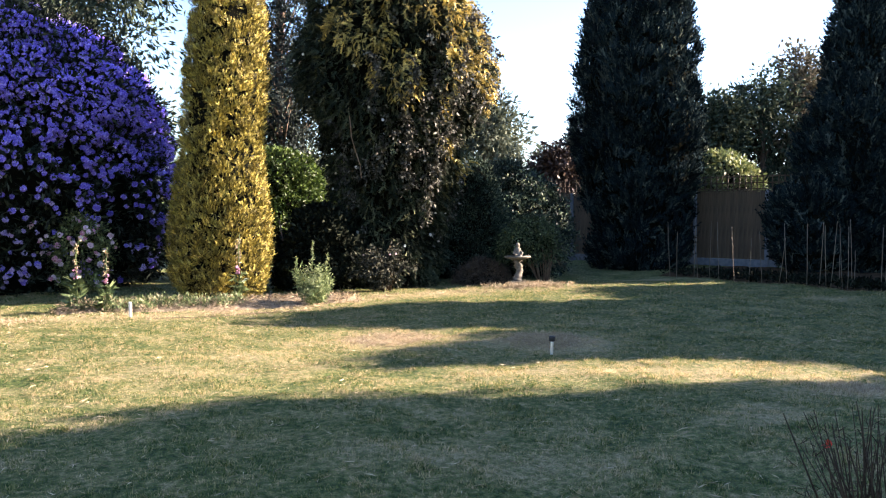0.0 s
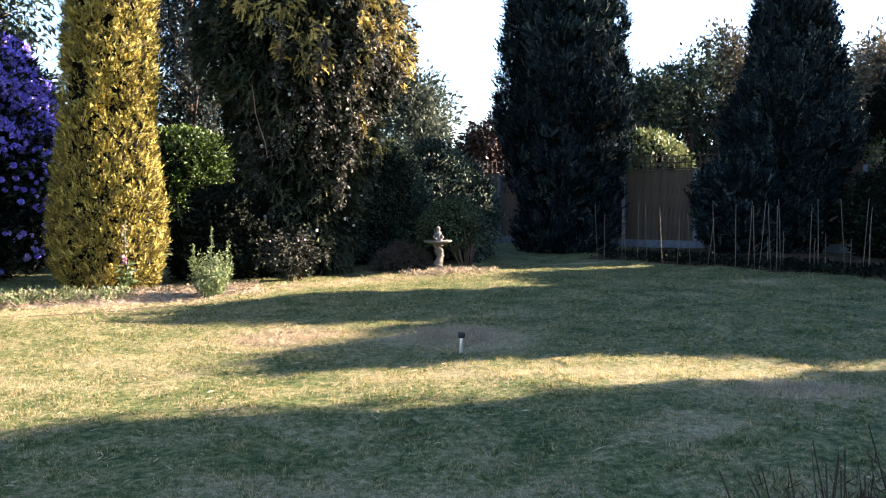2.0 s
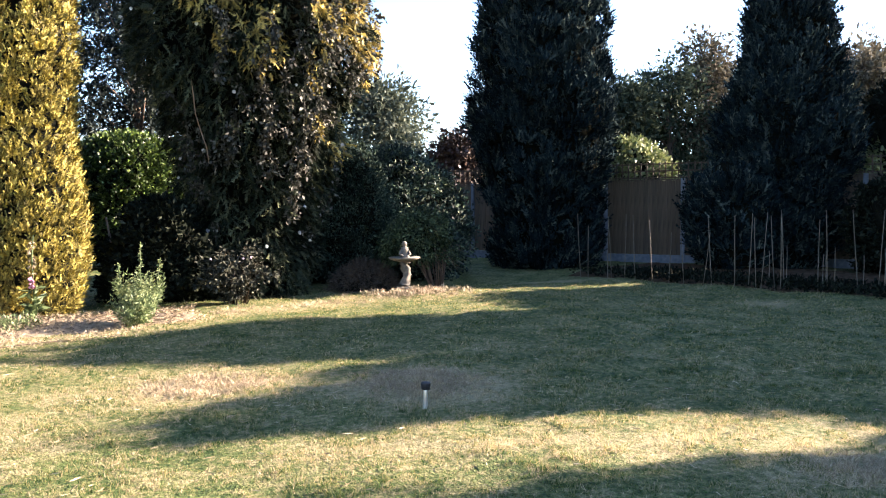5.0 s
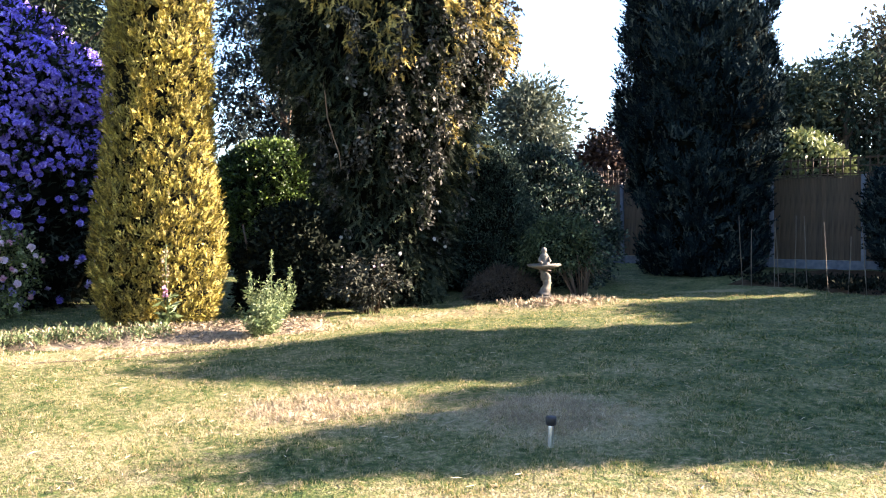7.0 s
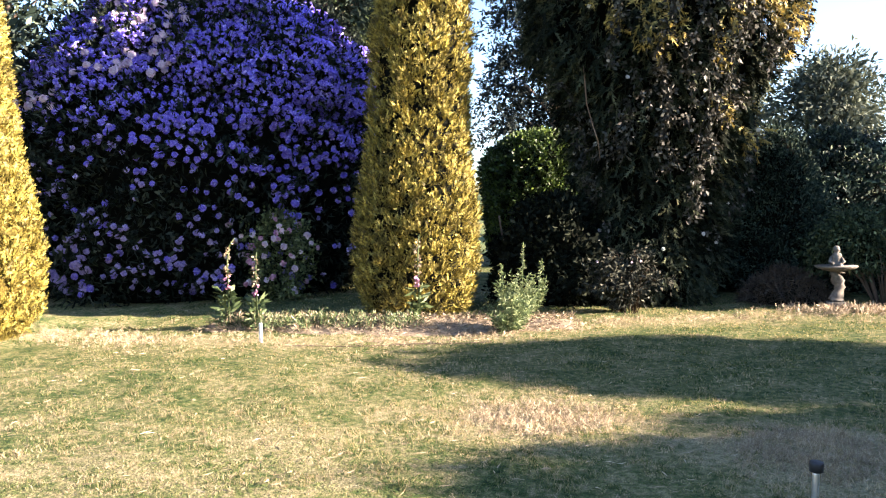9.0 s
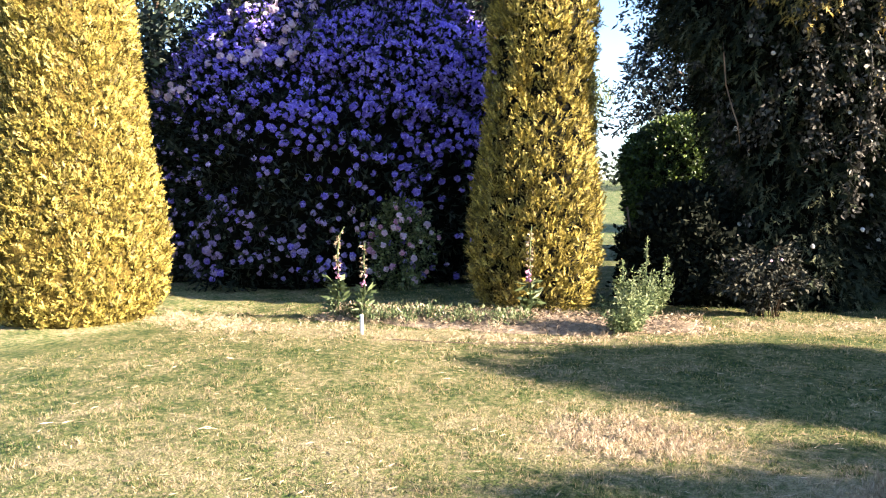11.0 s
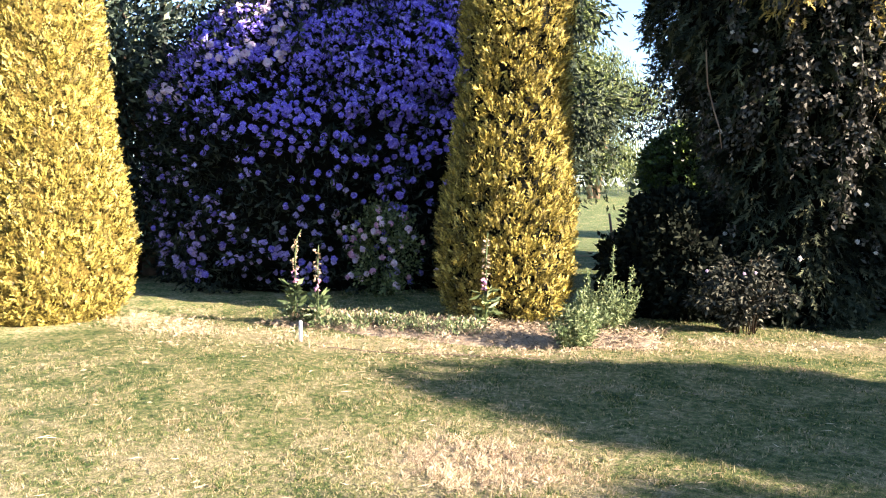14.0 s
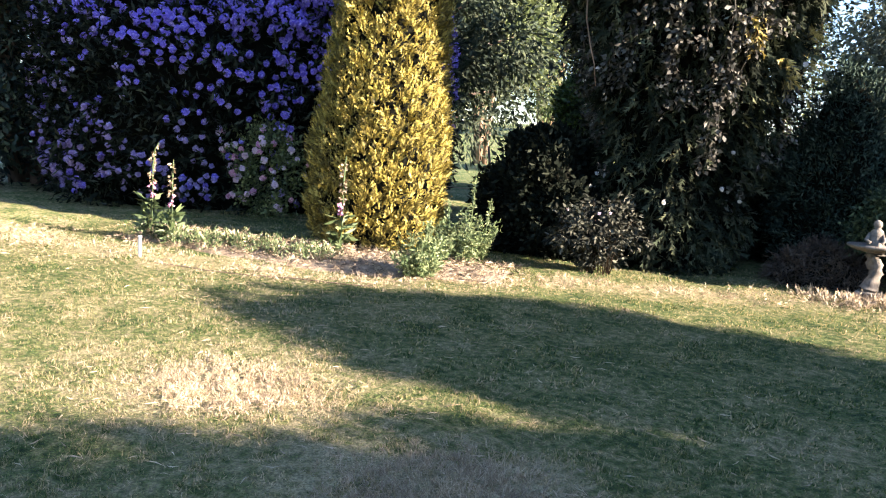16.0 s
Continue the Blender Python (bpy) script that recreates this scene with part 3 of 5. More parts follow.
COLUMN = [(0.0, 0.66), (0.2, 0.80), (0.6, 0.875), (1.2, 0.88), (1.8, 0.80), (2.4, 0.74), (3.0, 0.70), (3.6, 0.69), (4.4, 0.68), (5.6, 0.58), (7.0, 0.42), (7.9, 0.18), (8.2, 0.03)]
gold_b = tufted_plant("golden_cypress", "tall clipped golden-yellow cypress column beside the flower bed", "conifer", (-4.02, 14.42, 0), COLUMN, M_GOLD, 7600, 7, 0.066, 0.025, 0.83, 2, (520, 0.15, 0.9), trunk=0.14, group="golden cypresses", ran=0.28)
gold_b.rotation_euler = (0, radians(2.8), 0)
COLUMN_A = [(0.0, 0.86), (0.3, 1.06), (0.7, 1.10), (1.0, 1.10), (1.6, 1.04), (2.2, 0.97), (2.8, 0.91), (3.4, 0.84), (4.6, 0.70), (6.0, 0.54), (7.2, 0.34), (7.9, 0.05)]
gold_a = tufted_plant("golden_cypress", "broad sunlit golden-yellow cypress column on the lawn", "conifer", (-8.4, 10.4, 0), COLUMN_A, M_GOLD, 9000, 6, 0.066, 0.026, 0.91, 5, (600, 0.04, 0.8), trunk=0.16, group="golden cypresses", reach=0.085, inner=M_SHADEGOLD)

OLD = [(0.0, 0.88), (0.5, 0.95), (1.5, 0.98), (2.2, 1.22), (3.0, 1.46), (3.6, 1.74), (4.2, 1.88), (4.8, 1.90), (5.4, 1.70), (6.6, 1.35), (7.6, 0.85), (8.3, 0.2)]
OLD_CLUMPS, OLD_SQ = (150, 0.34, 1.4), (1.0, 0.86)
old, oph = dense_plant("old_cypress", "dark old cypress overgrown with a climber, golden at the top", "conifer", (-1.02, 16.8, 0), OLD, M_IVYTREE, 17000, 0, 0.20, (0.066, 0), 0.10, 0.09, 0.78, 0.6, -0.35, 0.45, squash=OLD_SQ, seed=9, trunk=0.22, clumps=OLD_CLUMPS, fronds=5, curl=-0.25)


def sprays(n, per, keep_at, size, lift, drop):
    """Hanging bunches on the old tree's surface: n bunches where keep_at says so, each of a few feet close together."""
    p, o = shell(OLD, n, oph, 0.10, 0.02, OLD_SQ, OLD_CLUMPS)
    sel = rng.random(len(p)) < keep_at(p)
    p, o = np.repeat(p[sel] * np.array([lift, lift, 1]), per, 0), np.repeat(o[sel], per, 0)
    p = p + rng.normal(0, 1, p.shape) * np.array([size * 0.45, size * 0.45, size])
    return p, unit(o * 0.6 + np.array([0, 0, drop]) + rng.normal(0, 0.4, p.shape))


# golden sprays, thickened towards the top and sun side to paint sunlight there
def sunlit_gold(p):
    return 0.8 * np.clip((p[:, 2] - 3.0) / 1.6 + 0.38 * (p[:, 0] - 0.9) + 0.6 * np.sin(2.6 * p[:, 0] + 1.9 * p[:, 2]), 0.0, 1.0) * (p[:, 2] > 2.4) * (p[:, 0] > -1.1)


def overgrown(p):
    return np.clip(0.75 - 0.38 * np.abs(p[:, 2] - 2.7 - 0.8 * p[:, 0]) + 0.25 * p[:, 0] + 0.4 * np.sin(2.7 * p[:, 0] - 1.9 * p[:, 2]), 0.03, 0.95)


p, d = sprays(1500, 12, sunlit_gold, 0.10, 1.07, -0.5)
place("sunlit_sprays", frond_mesh("sunlit_sprays", p, d, 5, 0.15, 0.055, [M_GOLDTOP], -0.2), old, "hanging golden-yellow sprays, massed where the sun would gild the top")
p, d = sprays(800, 10, overgrown, 0.11, 1.10, -0.4)
place("climber_foliage", leaf_mesh("climber_foliage", leaf_arrays(p, d, 3, 0.10, 0.6, 0.075, 0.044, 0.3), [M_CLIMB]), old, "dull grey-brown climber leaves")
r = np.random.default_rng(17)
for i in range(11):
    a = r.uniform(-2.4, -0.6)
    z1 = r.uniform(2.6, 4.6)
    ln = r.uniform(0.7, 2.0)
    zz = np.linspace(z1, max(0.5, z1 - ln), 8)
    rad = np.interp(zz, [h_ for h_, _ in OLD], [q_ for _, q_ in OLD]) * 1.04 + 0.10
    path = np.stack([rad * np.cos(a + 0.05 * np.sin(zz * 5)), rad * np.sin(a) * 0.86, zz], 1)
    st = part("climber_stem", tube([tuple(q) for q in path], [0.010, 0.010, 0.009, 0.008, 0.007, 0.006, 0.005, 0.004], 5), M_CLIMB, old, "pale hanging climber stem")
    place("climber_leaves", leaf_mesh("climber_leaves", leaf_arrays(np.repeat(path, 5, 0), unit(r.normal(0, 0.6, (40, 3)) + np.array([0, -0.4, -0.6])), 5, 0.12, 0.6, 0.075, 0.045, 0.3), [M_CLIMB]), st)

part("climber_stem", tube([(-0.76, -1.3, 3.5), (-0.72, -1.38, 3.26), (-0.69, -1.4, 2.92), (-0.60, -1.42, 2.61), (-0.53, -1.42, 2.40), (-0.51, -1.38, 2.15)], [0.007, 0.010, 0.009, 0.009, 0.008, 0.005], 6), M_PALEBARK, old, "bare pale climber stem hanging clear")

CON_A = [(0.0, 1.0), (0.4, 1.14), (1.0, 1.22), (2.0, 1.36), (3.0, 1.56), (4.0, 1.60), (5.0, 1.48), (6.0, 1.36), (7.0, 1.18), (8.2, 0.9), (9.6, 0.45), (10.4, 0.05)]
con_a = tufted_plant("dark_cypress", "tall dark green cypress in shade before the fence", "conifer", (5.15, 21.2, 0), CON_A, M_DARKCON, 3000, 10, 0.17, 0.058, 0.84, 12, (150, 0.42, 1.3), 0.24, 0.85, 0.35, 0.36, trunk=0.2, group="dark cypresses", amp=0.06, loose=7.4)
CON_B = [(0.0, 0.5), (0.6, 0.95), (1.4, 1.26), (2.2, 1.40), (2.9, 1.47), (3.5, 1.33), (4.15, 1.14), (4.8, 0.91), (5.4, 0.85), (6.0, 0.70), (6.6, 0.53), (7.6, 0.28), (8.6, 0.03)]
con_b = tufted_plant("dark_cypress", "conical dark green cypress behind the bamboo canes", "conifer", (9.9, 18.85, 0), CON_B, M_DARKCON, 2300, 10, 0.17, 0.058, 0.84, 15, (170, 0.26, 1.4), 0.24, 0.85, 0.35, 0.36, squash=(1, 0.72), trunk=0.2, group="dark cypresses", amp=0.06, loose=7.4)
SKIRT = [(0.15, 0.55), (0.6, 0.85), (1.2, 0.95), (1.8, 0.8), (2.2, 0.45), (2.4, 0.05)]
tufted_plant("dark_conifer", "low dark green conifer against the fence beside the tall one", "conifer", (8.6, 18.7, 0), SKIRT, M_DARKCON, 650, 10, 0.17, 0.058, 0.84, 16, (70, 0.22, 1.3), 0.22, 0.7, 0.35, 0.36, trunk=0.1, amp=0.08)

RH = [(0.0, 3.40), (0.5, 3.68), (1.6, 3.82), (2.8, 3.78), (3.8, 3.5), (4.6, 3.03), (5.3, 2.35), (5.75, 1.4), (6.0, 0.1)]
RH_CLUMPS = (420, 0.34, 0.5)
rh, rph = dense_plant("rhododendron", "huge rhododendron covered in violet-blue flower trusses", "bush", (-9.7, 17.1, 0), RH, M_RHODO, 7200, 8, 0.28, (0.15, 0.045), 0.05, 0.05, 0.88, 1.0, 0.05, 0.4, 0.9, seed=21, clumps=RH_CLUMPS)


def petals(centres, ways, n, size):
    """n petals round each flower head: a loose ball, open towards its stalk."""
    w = np.repeat(ways, n, 0)
    a = unit(unit(rng.normal(0, 1, (len(w), 3))) + w * 0.55)
    t = unit(np.cross(a, rng.normal(0, 1, a.shape)))
    return leaf_arrays(np.repeat(centres, n, 0) + a * size * 0.66 - t * size * 0.36, unit(t + a * 0.12), 1, size * 0.05, 0.15, size * 0.78, size * 0.85)


def truss(mat, seed, size=0.10):
    """One rounded flower head made of many petals."""
    return leaf_mesh("flower_truss", petals(np.zeros((1, 3)), np.array([[0, 0, 1.0]]), 80, size), [mat])


def flower_heads(t, name, profile, ph, n, mat, size, singles, zlo, zhi, face, amp, lift=1.02, label="", squash=(1, 1), density=None, clumps=None, apart=0.0):
    """Flower heads on a crown: those nearest the lawn are parts of their own, the rest one joined part."""
    p, o = shell(profile, n, ph, amp, 0.012, squash, clumps)
    keep = (p[:, 2] > zlo) & (p[:, 2] < zhi) & ((o @ np.array(face)) > 0.0)
    if density is not None:
        keep &= rng.random(n) < density(p)
    p, o = p[keep] * np.array([lift, lift, 1]), o[keep]
    if apart:
        cells, far = set(), []
        for i, q in enumerate(p):
            c = tuple((q / apart).astype(int))
            far.append(not any((c[0] + a, c[1] + b, c[2] + e) in cells for a, b, e in ((0, 0, 0), (1, 0, 0), (-1, 0, 0), (0, 0, 1), (0, 0, -1))))
            if far[-1]:
                cells.add(c)
        p, o = p[np.array(far)], o[np.array(far)]
    order = np.argsort(-(p @ np.array([face[0], face[1], -0.6])))
    p, o = p[order], o[order]
    heads = [truss(mat, s, size) for s in range(3)]
    for i in range(min(singles, len(p))):
        ob = place(name, heads[i % 3], t, label)
        ob.matrix_basis = Matrix.LocRotScale(Vector(p[i]), Vector(o[i]).to_track_quat("Z", "Y"), Vector([rng.uniform(0.8, 1.2)] * 3))
    if len(p) > singles:
        q, w = p[singles:], o[singles:]
        v = petals(q, w, 26, size)
        place(name + "_mass", leaf_mesh(name, v, [mat]), t, label, kind="stuff")


# rises upwards and sunward: thicker bloom, which also paints the bush's lit top
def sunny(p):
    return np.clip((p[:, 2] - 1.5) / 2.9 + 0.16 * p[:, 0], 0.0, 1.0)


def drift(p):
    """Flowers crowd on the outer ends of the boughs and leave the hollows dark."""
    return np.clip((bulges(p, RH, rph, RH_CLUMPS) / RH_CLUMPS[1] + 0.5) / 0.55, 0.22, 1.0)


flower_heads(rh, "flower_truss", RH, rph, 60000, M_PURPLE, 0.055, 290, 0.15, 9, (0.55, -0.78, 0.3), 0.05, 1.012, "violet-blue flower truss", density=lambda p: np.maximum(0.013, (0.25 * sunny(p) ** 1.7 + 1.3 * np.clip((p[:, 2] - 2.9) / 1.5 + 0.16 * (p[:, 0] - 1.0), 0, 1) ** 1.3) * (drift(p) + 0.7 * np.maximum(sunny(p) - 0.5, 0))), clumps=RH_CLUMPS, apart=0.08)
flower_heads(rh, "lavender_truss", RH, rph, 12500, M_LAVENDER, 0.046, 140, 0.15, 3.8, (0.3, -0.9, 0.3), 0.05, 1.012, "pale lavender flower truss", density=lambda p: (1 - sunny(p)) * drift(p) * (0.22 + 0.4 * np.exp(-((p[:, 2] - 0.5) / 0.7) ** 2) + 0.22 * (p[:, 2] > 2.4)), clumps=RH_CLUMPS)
# flecks of sun on the violet heads, painted as pale pink trusses
flower_heads(rh, "pink_truss", RH, rph, 4200, M_PALEPINK, 0.064, 60, 3.2, 5.2, (-0.05, -0.99, 0.1), 0.05, 1.055, "flower truss painted pale pink as if sunlit", density=lambda p: (np.abs(p[:, 0] - 0.7) < 0.6) * (p[:, 2] > 3.7) * 0.6 + (np.abs(p[:, 0] + 0.6) < 0.6) * (np.abs(p[:, 2] - 3.35) < 0.15) * 0.6, clumps=RH_CLUMPS)

flower_heads(old, "climber_flower", OLD, oph, 90, M_WHITE, 0.027, 60, 0.8, 4.5, (0.1, -0.99, 0), 0.10, 1.10, "small white flower", OLD_SQ)
HEDGE = [(0.2, 1.2), (0.9, 1.35), (2.0, 1.45), (2.6, 1.32), (3.0, 1.05), (3.22, 0.6), (3.3, 0.05)]
hedge, _ = dense_plant("clipped_hedge", "clipped green hedge with a rounded top", "hedge", (-4.95, 23.7, 0), HEDGE, M_HEDGE, 3200, 11, 0.16, (0.10, 0.055), 0.04, 0.05, 0.88, 1.0, 0.3, 0.4, 0.8, seed=25, trunk=0.1, clumps=(110, 0.16, 0.8))
# hidden second hedge, added only to cast shade on the far lawn
dense_plant("clipped_hedge", "unseen clipped hedge added to shade the lawn beyond", "hedge", (-4.4, 26.9, 0), HEDGE, M_HEDGE, 1000, 11, 0.16, (0.13, 0.07), 0.04, 0.05, 0.88, 1.0, 0.3, 0.4, 0.8, seed=28, trunk=0.1, clumps=(110, 0.16, 0.8), squash=(1.0, 1.3))
LOW = [(0.0, 0.6), (0.3, 0.78), (0.8, 0.84), (1.25, 0.62), (1.55, 0.1)]
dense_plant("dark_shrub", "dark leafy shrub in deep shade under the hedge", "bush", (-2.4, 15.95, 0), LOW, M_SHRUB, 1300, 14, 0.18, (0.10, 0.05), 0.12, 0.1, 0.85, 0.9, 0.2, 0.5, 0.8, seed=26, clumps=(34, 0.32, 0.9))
# added filler: a dark shrub stands in for deep shade in this gap
dense_plant("dark_shrub", "dark leafy shrub added to blacken the gap behind the old cypress", "bush", (-0.35, 19.0, 0), LOW, M_SHRUB, 700, 14, 0.18, (0.10, 0.05), 0.12, 0.1, 0.85, 0.9, 0.2, 0.5, 0.8, seed=29, clumps=(30, 0.25, 0.9))
sm = thing("small_shrub", "low twiggy shrub with a few pale flowers at the border", "bush", (-1.08, 15.0, 0))
r = np.random.default_rng(27)
for i in range(46):
    a, q = r.uniform(0, 6.28), r.uniform(0.1, 0.55)
    c, s_, h = math.cos(a), math.sin(a), r.uniform(0.45, 0.95) * (1.1 - 0.7 * q)
    path = [(0.12 * c, 0.12 * s_, -0.02), (0.5 * q * c, 0.5 * q * s_, h * 0.7), (0.85 * q * c, 0.85 * q * s_, h), (1.1 * q * c, 1.1 * q * s_, h * 0.86)]
    part("stem", tube(path, [0.007, 0.005, 0.004, 0.002], 5), M_BROWNSTEM if i % 3 else M_CLIMB, sm)
    u = np.linspace(0.15, 1, 15)
    p = np.stack([np.interp(u * 3, [0, 1, 2, 3], [w[m] for w in path]) for m in range(3)], 1)
    place("leaves", leaf_mesh("leaves", leaf_arrays(p, unit(r.normal(0, 0.6, p.shape) + np.array([c * 0.5, s_ * 0.5, -0.1])), 6, 0.09, 0.7, 0.075, 0.03, 0.3), [M_TWIGGY]), sm)
for i in range(3):
    a = r.uniform(3.4, 6.0)
    ob = place("flower", truss(M_PALEPINK, i, 0.017), sm, "pale pink flower")
    ob.location = (0.4 * math.cos(a), 0.4 * math.sin(a), r.uniform(0.45, 0.8))
BIG = [(0.0, 1.36), (0.4, 1.46), (0.8, 1.46), (1.4, 1.24), (2.0, 0.88), (2.45, 0.4), (2.6, 0.04)]
dense_plant("evergreen_bush", "big rounded evergreen bush behind the bird bath", "bush", (1.62, 19.4, 0), BIG, M_BUSH, 3200, 14, 0.24, (0.085, 0.042), 0.12, 0.10, 0.84, 0.9, 0.2, 0.5, 0.8, squash=(1.0, 0.9), seed=31, clumps=(90, 0.36, 0.9))
ARCH = [(0.55, 0.50), (0.75, 0.54), (1.0, 0.48), (1.18, 0.32), (1.27, 0.05)]
arch, _ = dense_plant("arching_shrub", "arching dark shrub with bare stems over the bird bath", "bush", (1.85, 17.0, 0), ARCH, M_ARCH, 700, 12, 0.22, (0.07, 0.03), 0.15, 0.14, 0.62, 0.8, -0.1, 0.5, 0.8, seed=33, droop=0.6, clumps=(26, 0.2, 0.8))
r = np.random.default_rng(34)
for i in range(26):
    a = r.uniform(0, 6.28)
    q, h = r.uniform(0.25, 0.65), r.uniform(0.45, 0.95)
    c, s_ = math.cos(a), math.sin(a)
    part("bare_stem", tube([(0.3 + 0.1 * c, 0.1 * s_, -0.02), (0.25 + 0.2 * c, 0.25 * s_, h * 0.55), (0.12 + 0.6 * q * c, 0.6 * q * s_, h), (0.1 + q * c * 1.15, q * s_ * 1.15, h * 0.8 if i % 2 else h * 0.5)], [0.016, 0.012, 0.008, 0.004], 5), M_BARK, arch, "bare brown stem")
SIDE = [(0.0, 0.5), (0.6, 0.66), (1.4, 0.62), (2.1, 0.42), (2.6, 0.05)]
dense_plant("cypress_shrub", "mid-green upright shrub beside the old cypress", "bush", (0.75, 18.1, 0), SIDE, M_BLUECON, 1700, 14, 0.24, (0.08, 0.022), 0.15, 0.1, 0.85, 0.8, 0.4, 0.4, 0.5, seed=35)
MOUND = [(0.0, 0.58), (0.12, 0.53), (0.28, 0.38), (0.40, 0.14), (0.44, 0.03)]
dense_plant("clippings_heap", "heap of brown dry grass clippings", "heap", (0.88, 17.0, 0), MOUND, M_CLIP, 900, 9, 0.12, (0.12, 0.012), 0.08, 0.05, 0.92, 0.4, -0.2, 0.8, 1.0, seed=37)

END = [(0.0, 0.7), (0.5, 1.0), (1.1, 1.05), (1.6, 0.75), (1.95, 0.1)]
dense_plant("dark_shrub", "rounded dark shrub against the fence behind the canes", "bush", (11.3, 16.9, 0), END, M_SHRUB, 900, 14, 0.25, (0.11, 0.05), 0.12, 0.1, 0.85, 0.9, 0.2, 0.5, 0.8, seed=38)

# rose bush with pink flowers before the rhododendron
ROSE = [(0.05, 0.25), (0.4, 0.42), (0.8, 0.55), (1.1, 0.48), (1.35, 0.2), (1.42, 0.03)]
ro, roph = dense_plant("rose_bush", "leafy rose bush with pink blooms", "bush", (-6.75, 15.0, 0), ROSE, M_ROSELEAF, 330, 11, 0.22, (0.06, 0.04), 0.3, 0.30, 0, 0.9, 0.1, 0.6, 0.9, seed=41)
flower_heads(ro, "bloom", ROSE, roph, 26, M_PALEPINK, 0.05, 40, 0.1, 1.55, (0.4, -0.9, 0.1), 0.2, 1.12, "pale pink rose bloom")
flower_heads(ro, "bloom", ROSE, roph, 24, M_PINK, 0.048, 40, 0.3, 1.55, (0.7, -0.7, 0.1), 0.2, 1.1, "pink rose bloom")
r = np.random.default_rng(42)
for ex, ey, ez in ((-0.75, -0.35, 1.35), (-0.45, -0.5, 1.1), (0.5, -0.25, 0.85), (0.35, -0.4, 1.25), (-0.3, -0.45, 0.35), (-0.55, -0.3, 0.75)):
    path = [(0.04 * ex, 0.04 * ey, -0.02), (0.3 * ex, 0.3 * ey, ez * 0.62), (0.7 * ex, 0.7 * ey, ez), (ex, ey, ez * 0.93)]
    part("rose_cane", tube(path, [0.009, 0.007, 0.005, 0.003], 6), M_HERB, ro)
    u = np.linspace(0.4, 3.0, 14)
    p = np.stack([np.interp(u, [0, 1, 2, 3], [w[m] for w in path]) for m in range(3)], 1)
    place("leaves", leaf_mesh("leaves", leaf_arrays(p, unit(r.normal(0, 0.8, p.shape) + np.array([0.2, -0.3, 0.1])), 5, 0.08, 0.7, 0.055, 0.036, 0.1), [M_ROSELEAF]), ro)
    for k in range(3):
        ob = place("bloom", truss(M_PALEPINK if k else M_PINK, k, r.uniform(0.036, 0.05)), ro, "pink rose bloom")
        ob.location = (ex + r.normal(0, 0.06), ey + r.normal(0, 0.05), ez * 0.95 + r.normal(0, 0.06))

# behind the garden
open_tree("far_tree", "tall weeping tree in shade behind the hedge", (-4.9, 25.2, 0), 11.5, (46, 2.4), M_SHADETREE, 2000, 14, (0.17, 0.06), 0.15, None, 1, 0.25, 0.35, 0.9, 51, 0.22)
open_tree("conifer", "large grey-green tree behind the rhododendron", (-12.9, 26.0, 0), 14.0, (60, 3.9), M_FAR, 3000, 13, (0.27, 0.085), 0.35, None, 1, 0.3, 0.9, 0.5, 52, 0.1)
open_tree("laurel_tree", "dark laurel tree beside the rhododendron", (-13.2, 14.6, 0), 7.5, (30, 2.7), M_BUSH, 3200, 10, (0.19, 0.075), 0.2, None, 2, 0.1, 0.6, 0.7, 53, 0.05)
open_tree("multi_stem_tree", "multi-stemmed tree with pale brown trunks and airy foliage", (-22.4, 43.6, 0), 13.5, (34, 3.4), M_FARLIGHT, 3600, 10, (0.36, 0.15), 0.13, M_PALEBARK, 5, 0.5, 0.9, 0.5, 54, 0.36)
open_tree("willow_tree", "distant willow with hanging pale green foliage", (-39.0, 79.0, 2.0), 15.0, (34, 6.5), M_FARLIGHT, 2000, 13, (0.38, 0.13), 0.35, M_PALEBARK, 2, 1.5, 2.0, 0.35, 55, 0.24)
for k, (x, y, h, w, m, s) in enumerate([(2.0, 41.0, 6.4, 2.3, M_FARGREY, 61), (-2.3, 44.0, 8.0, 3.5, M_FARGREY, 62), (-52.0, 80.0, 16.0, 6.5, M_FARLIGHT, 64), (-60.0, 62.0, 15.0, 6.5, M_FARLIGHT, 65), (-20.0, 95.0, 14.0, 6.0, M_FARLIGHT, 66)]):
    open_tree("far_tree", "distant tree with airy grey-green foliage", (x, y, max(0.0, min(3.5, 0.05 * (-0.55 * x + 0.835 * (y - 6) - 50)))), h, (24, w), m, 1300, 10, (0.30, 0.115), 0.2, None, 1, 0.2, 0.9, 0.6, s, 0.15)
for k, (x, y, h, w, m, s) in enumerate([(15.9, 40.0, 7.6, 2.5, M_FAR, 71), (18.4, 41.5, 9.4, 1.9, M_FARBROWN, 77), (13.4, 39.0, 6.5, 1.3, M_FAR, 73), (22.4, 34.0, 6.8, 2.4, M_FARBROWN, 74), (25.6, 40.0, 8.6, 3.0, M_FARBROWN, 75)]):
    open_tree("far_tree", "distant broadleaf tree beyond the fence", (x, y, 0), h, (30, w), m, 1300, 10, (0.29, 0.115), 0.22, None, 1, 0.1, 0.8, 0.6, s, 0.08)
open_tree("copper_tree", "copper-leaved tree beyond the fence", (4.9, 33.0, 0), 3.7, (18, 1.35), M_COPPER, 2000, 8, (0.2, 0.12), 0.14, None, 1, 0, 0.5, 0.8, 76, 0.2)
LIT = [(0.0, 0.9), (1.0, 1.3), (2.2, 1.3), (2.9, 0.9), (3.3, 0.1)]
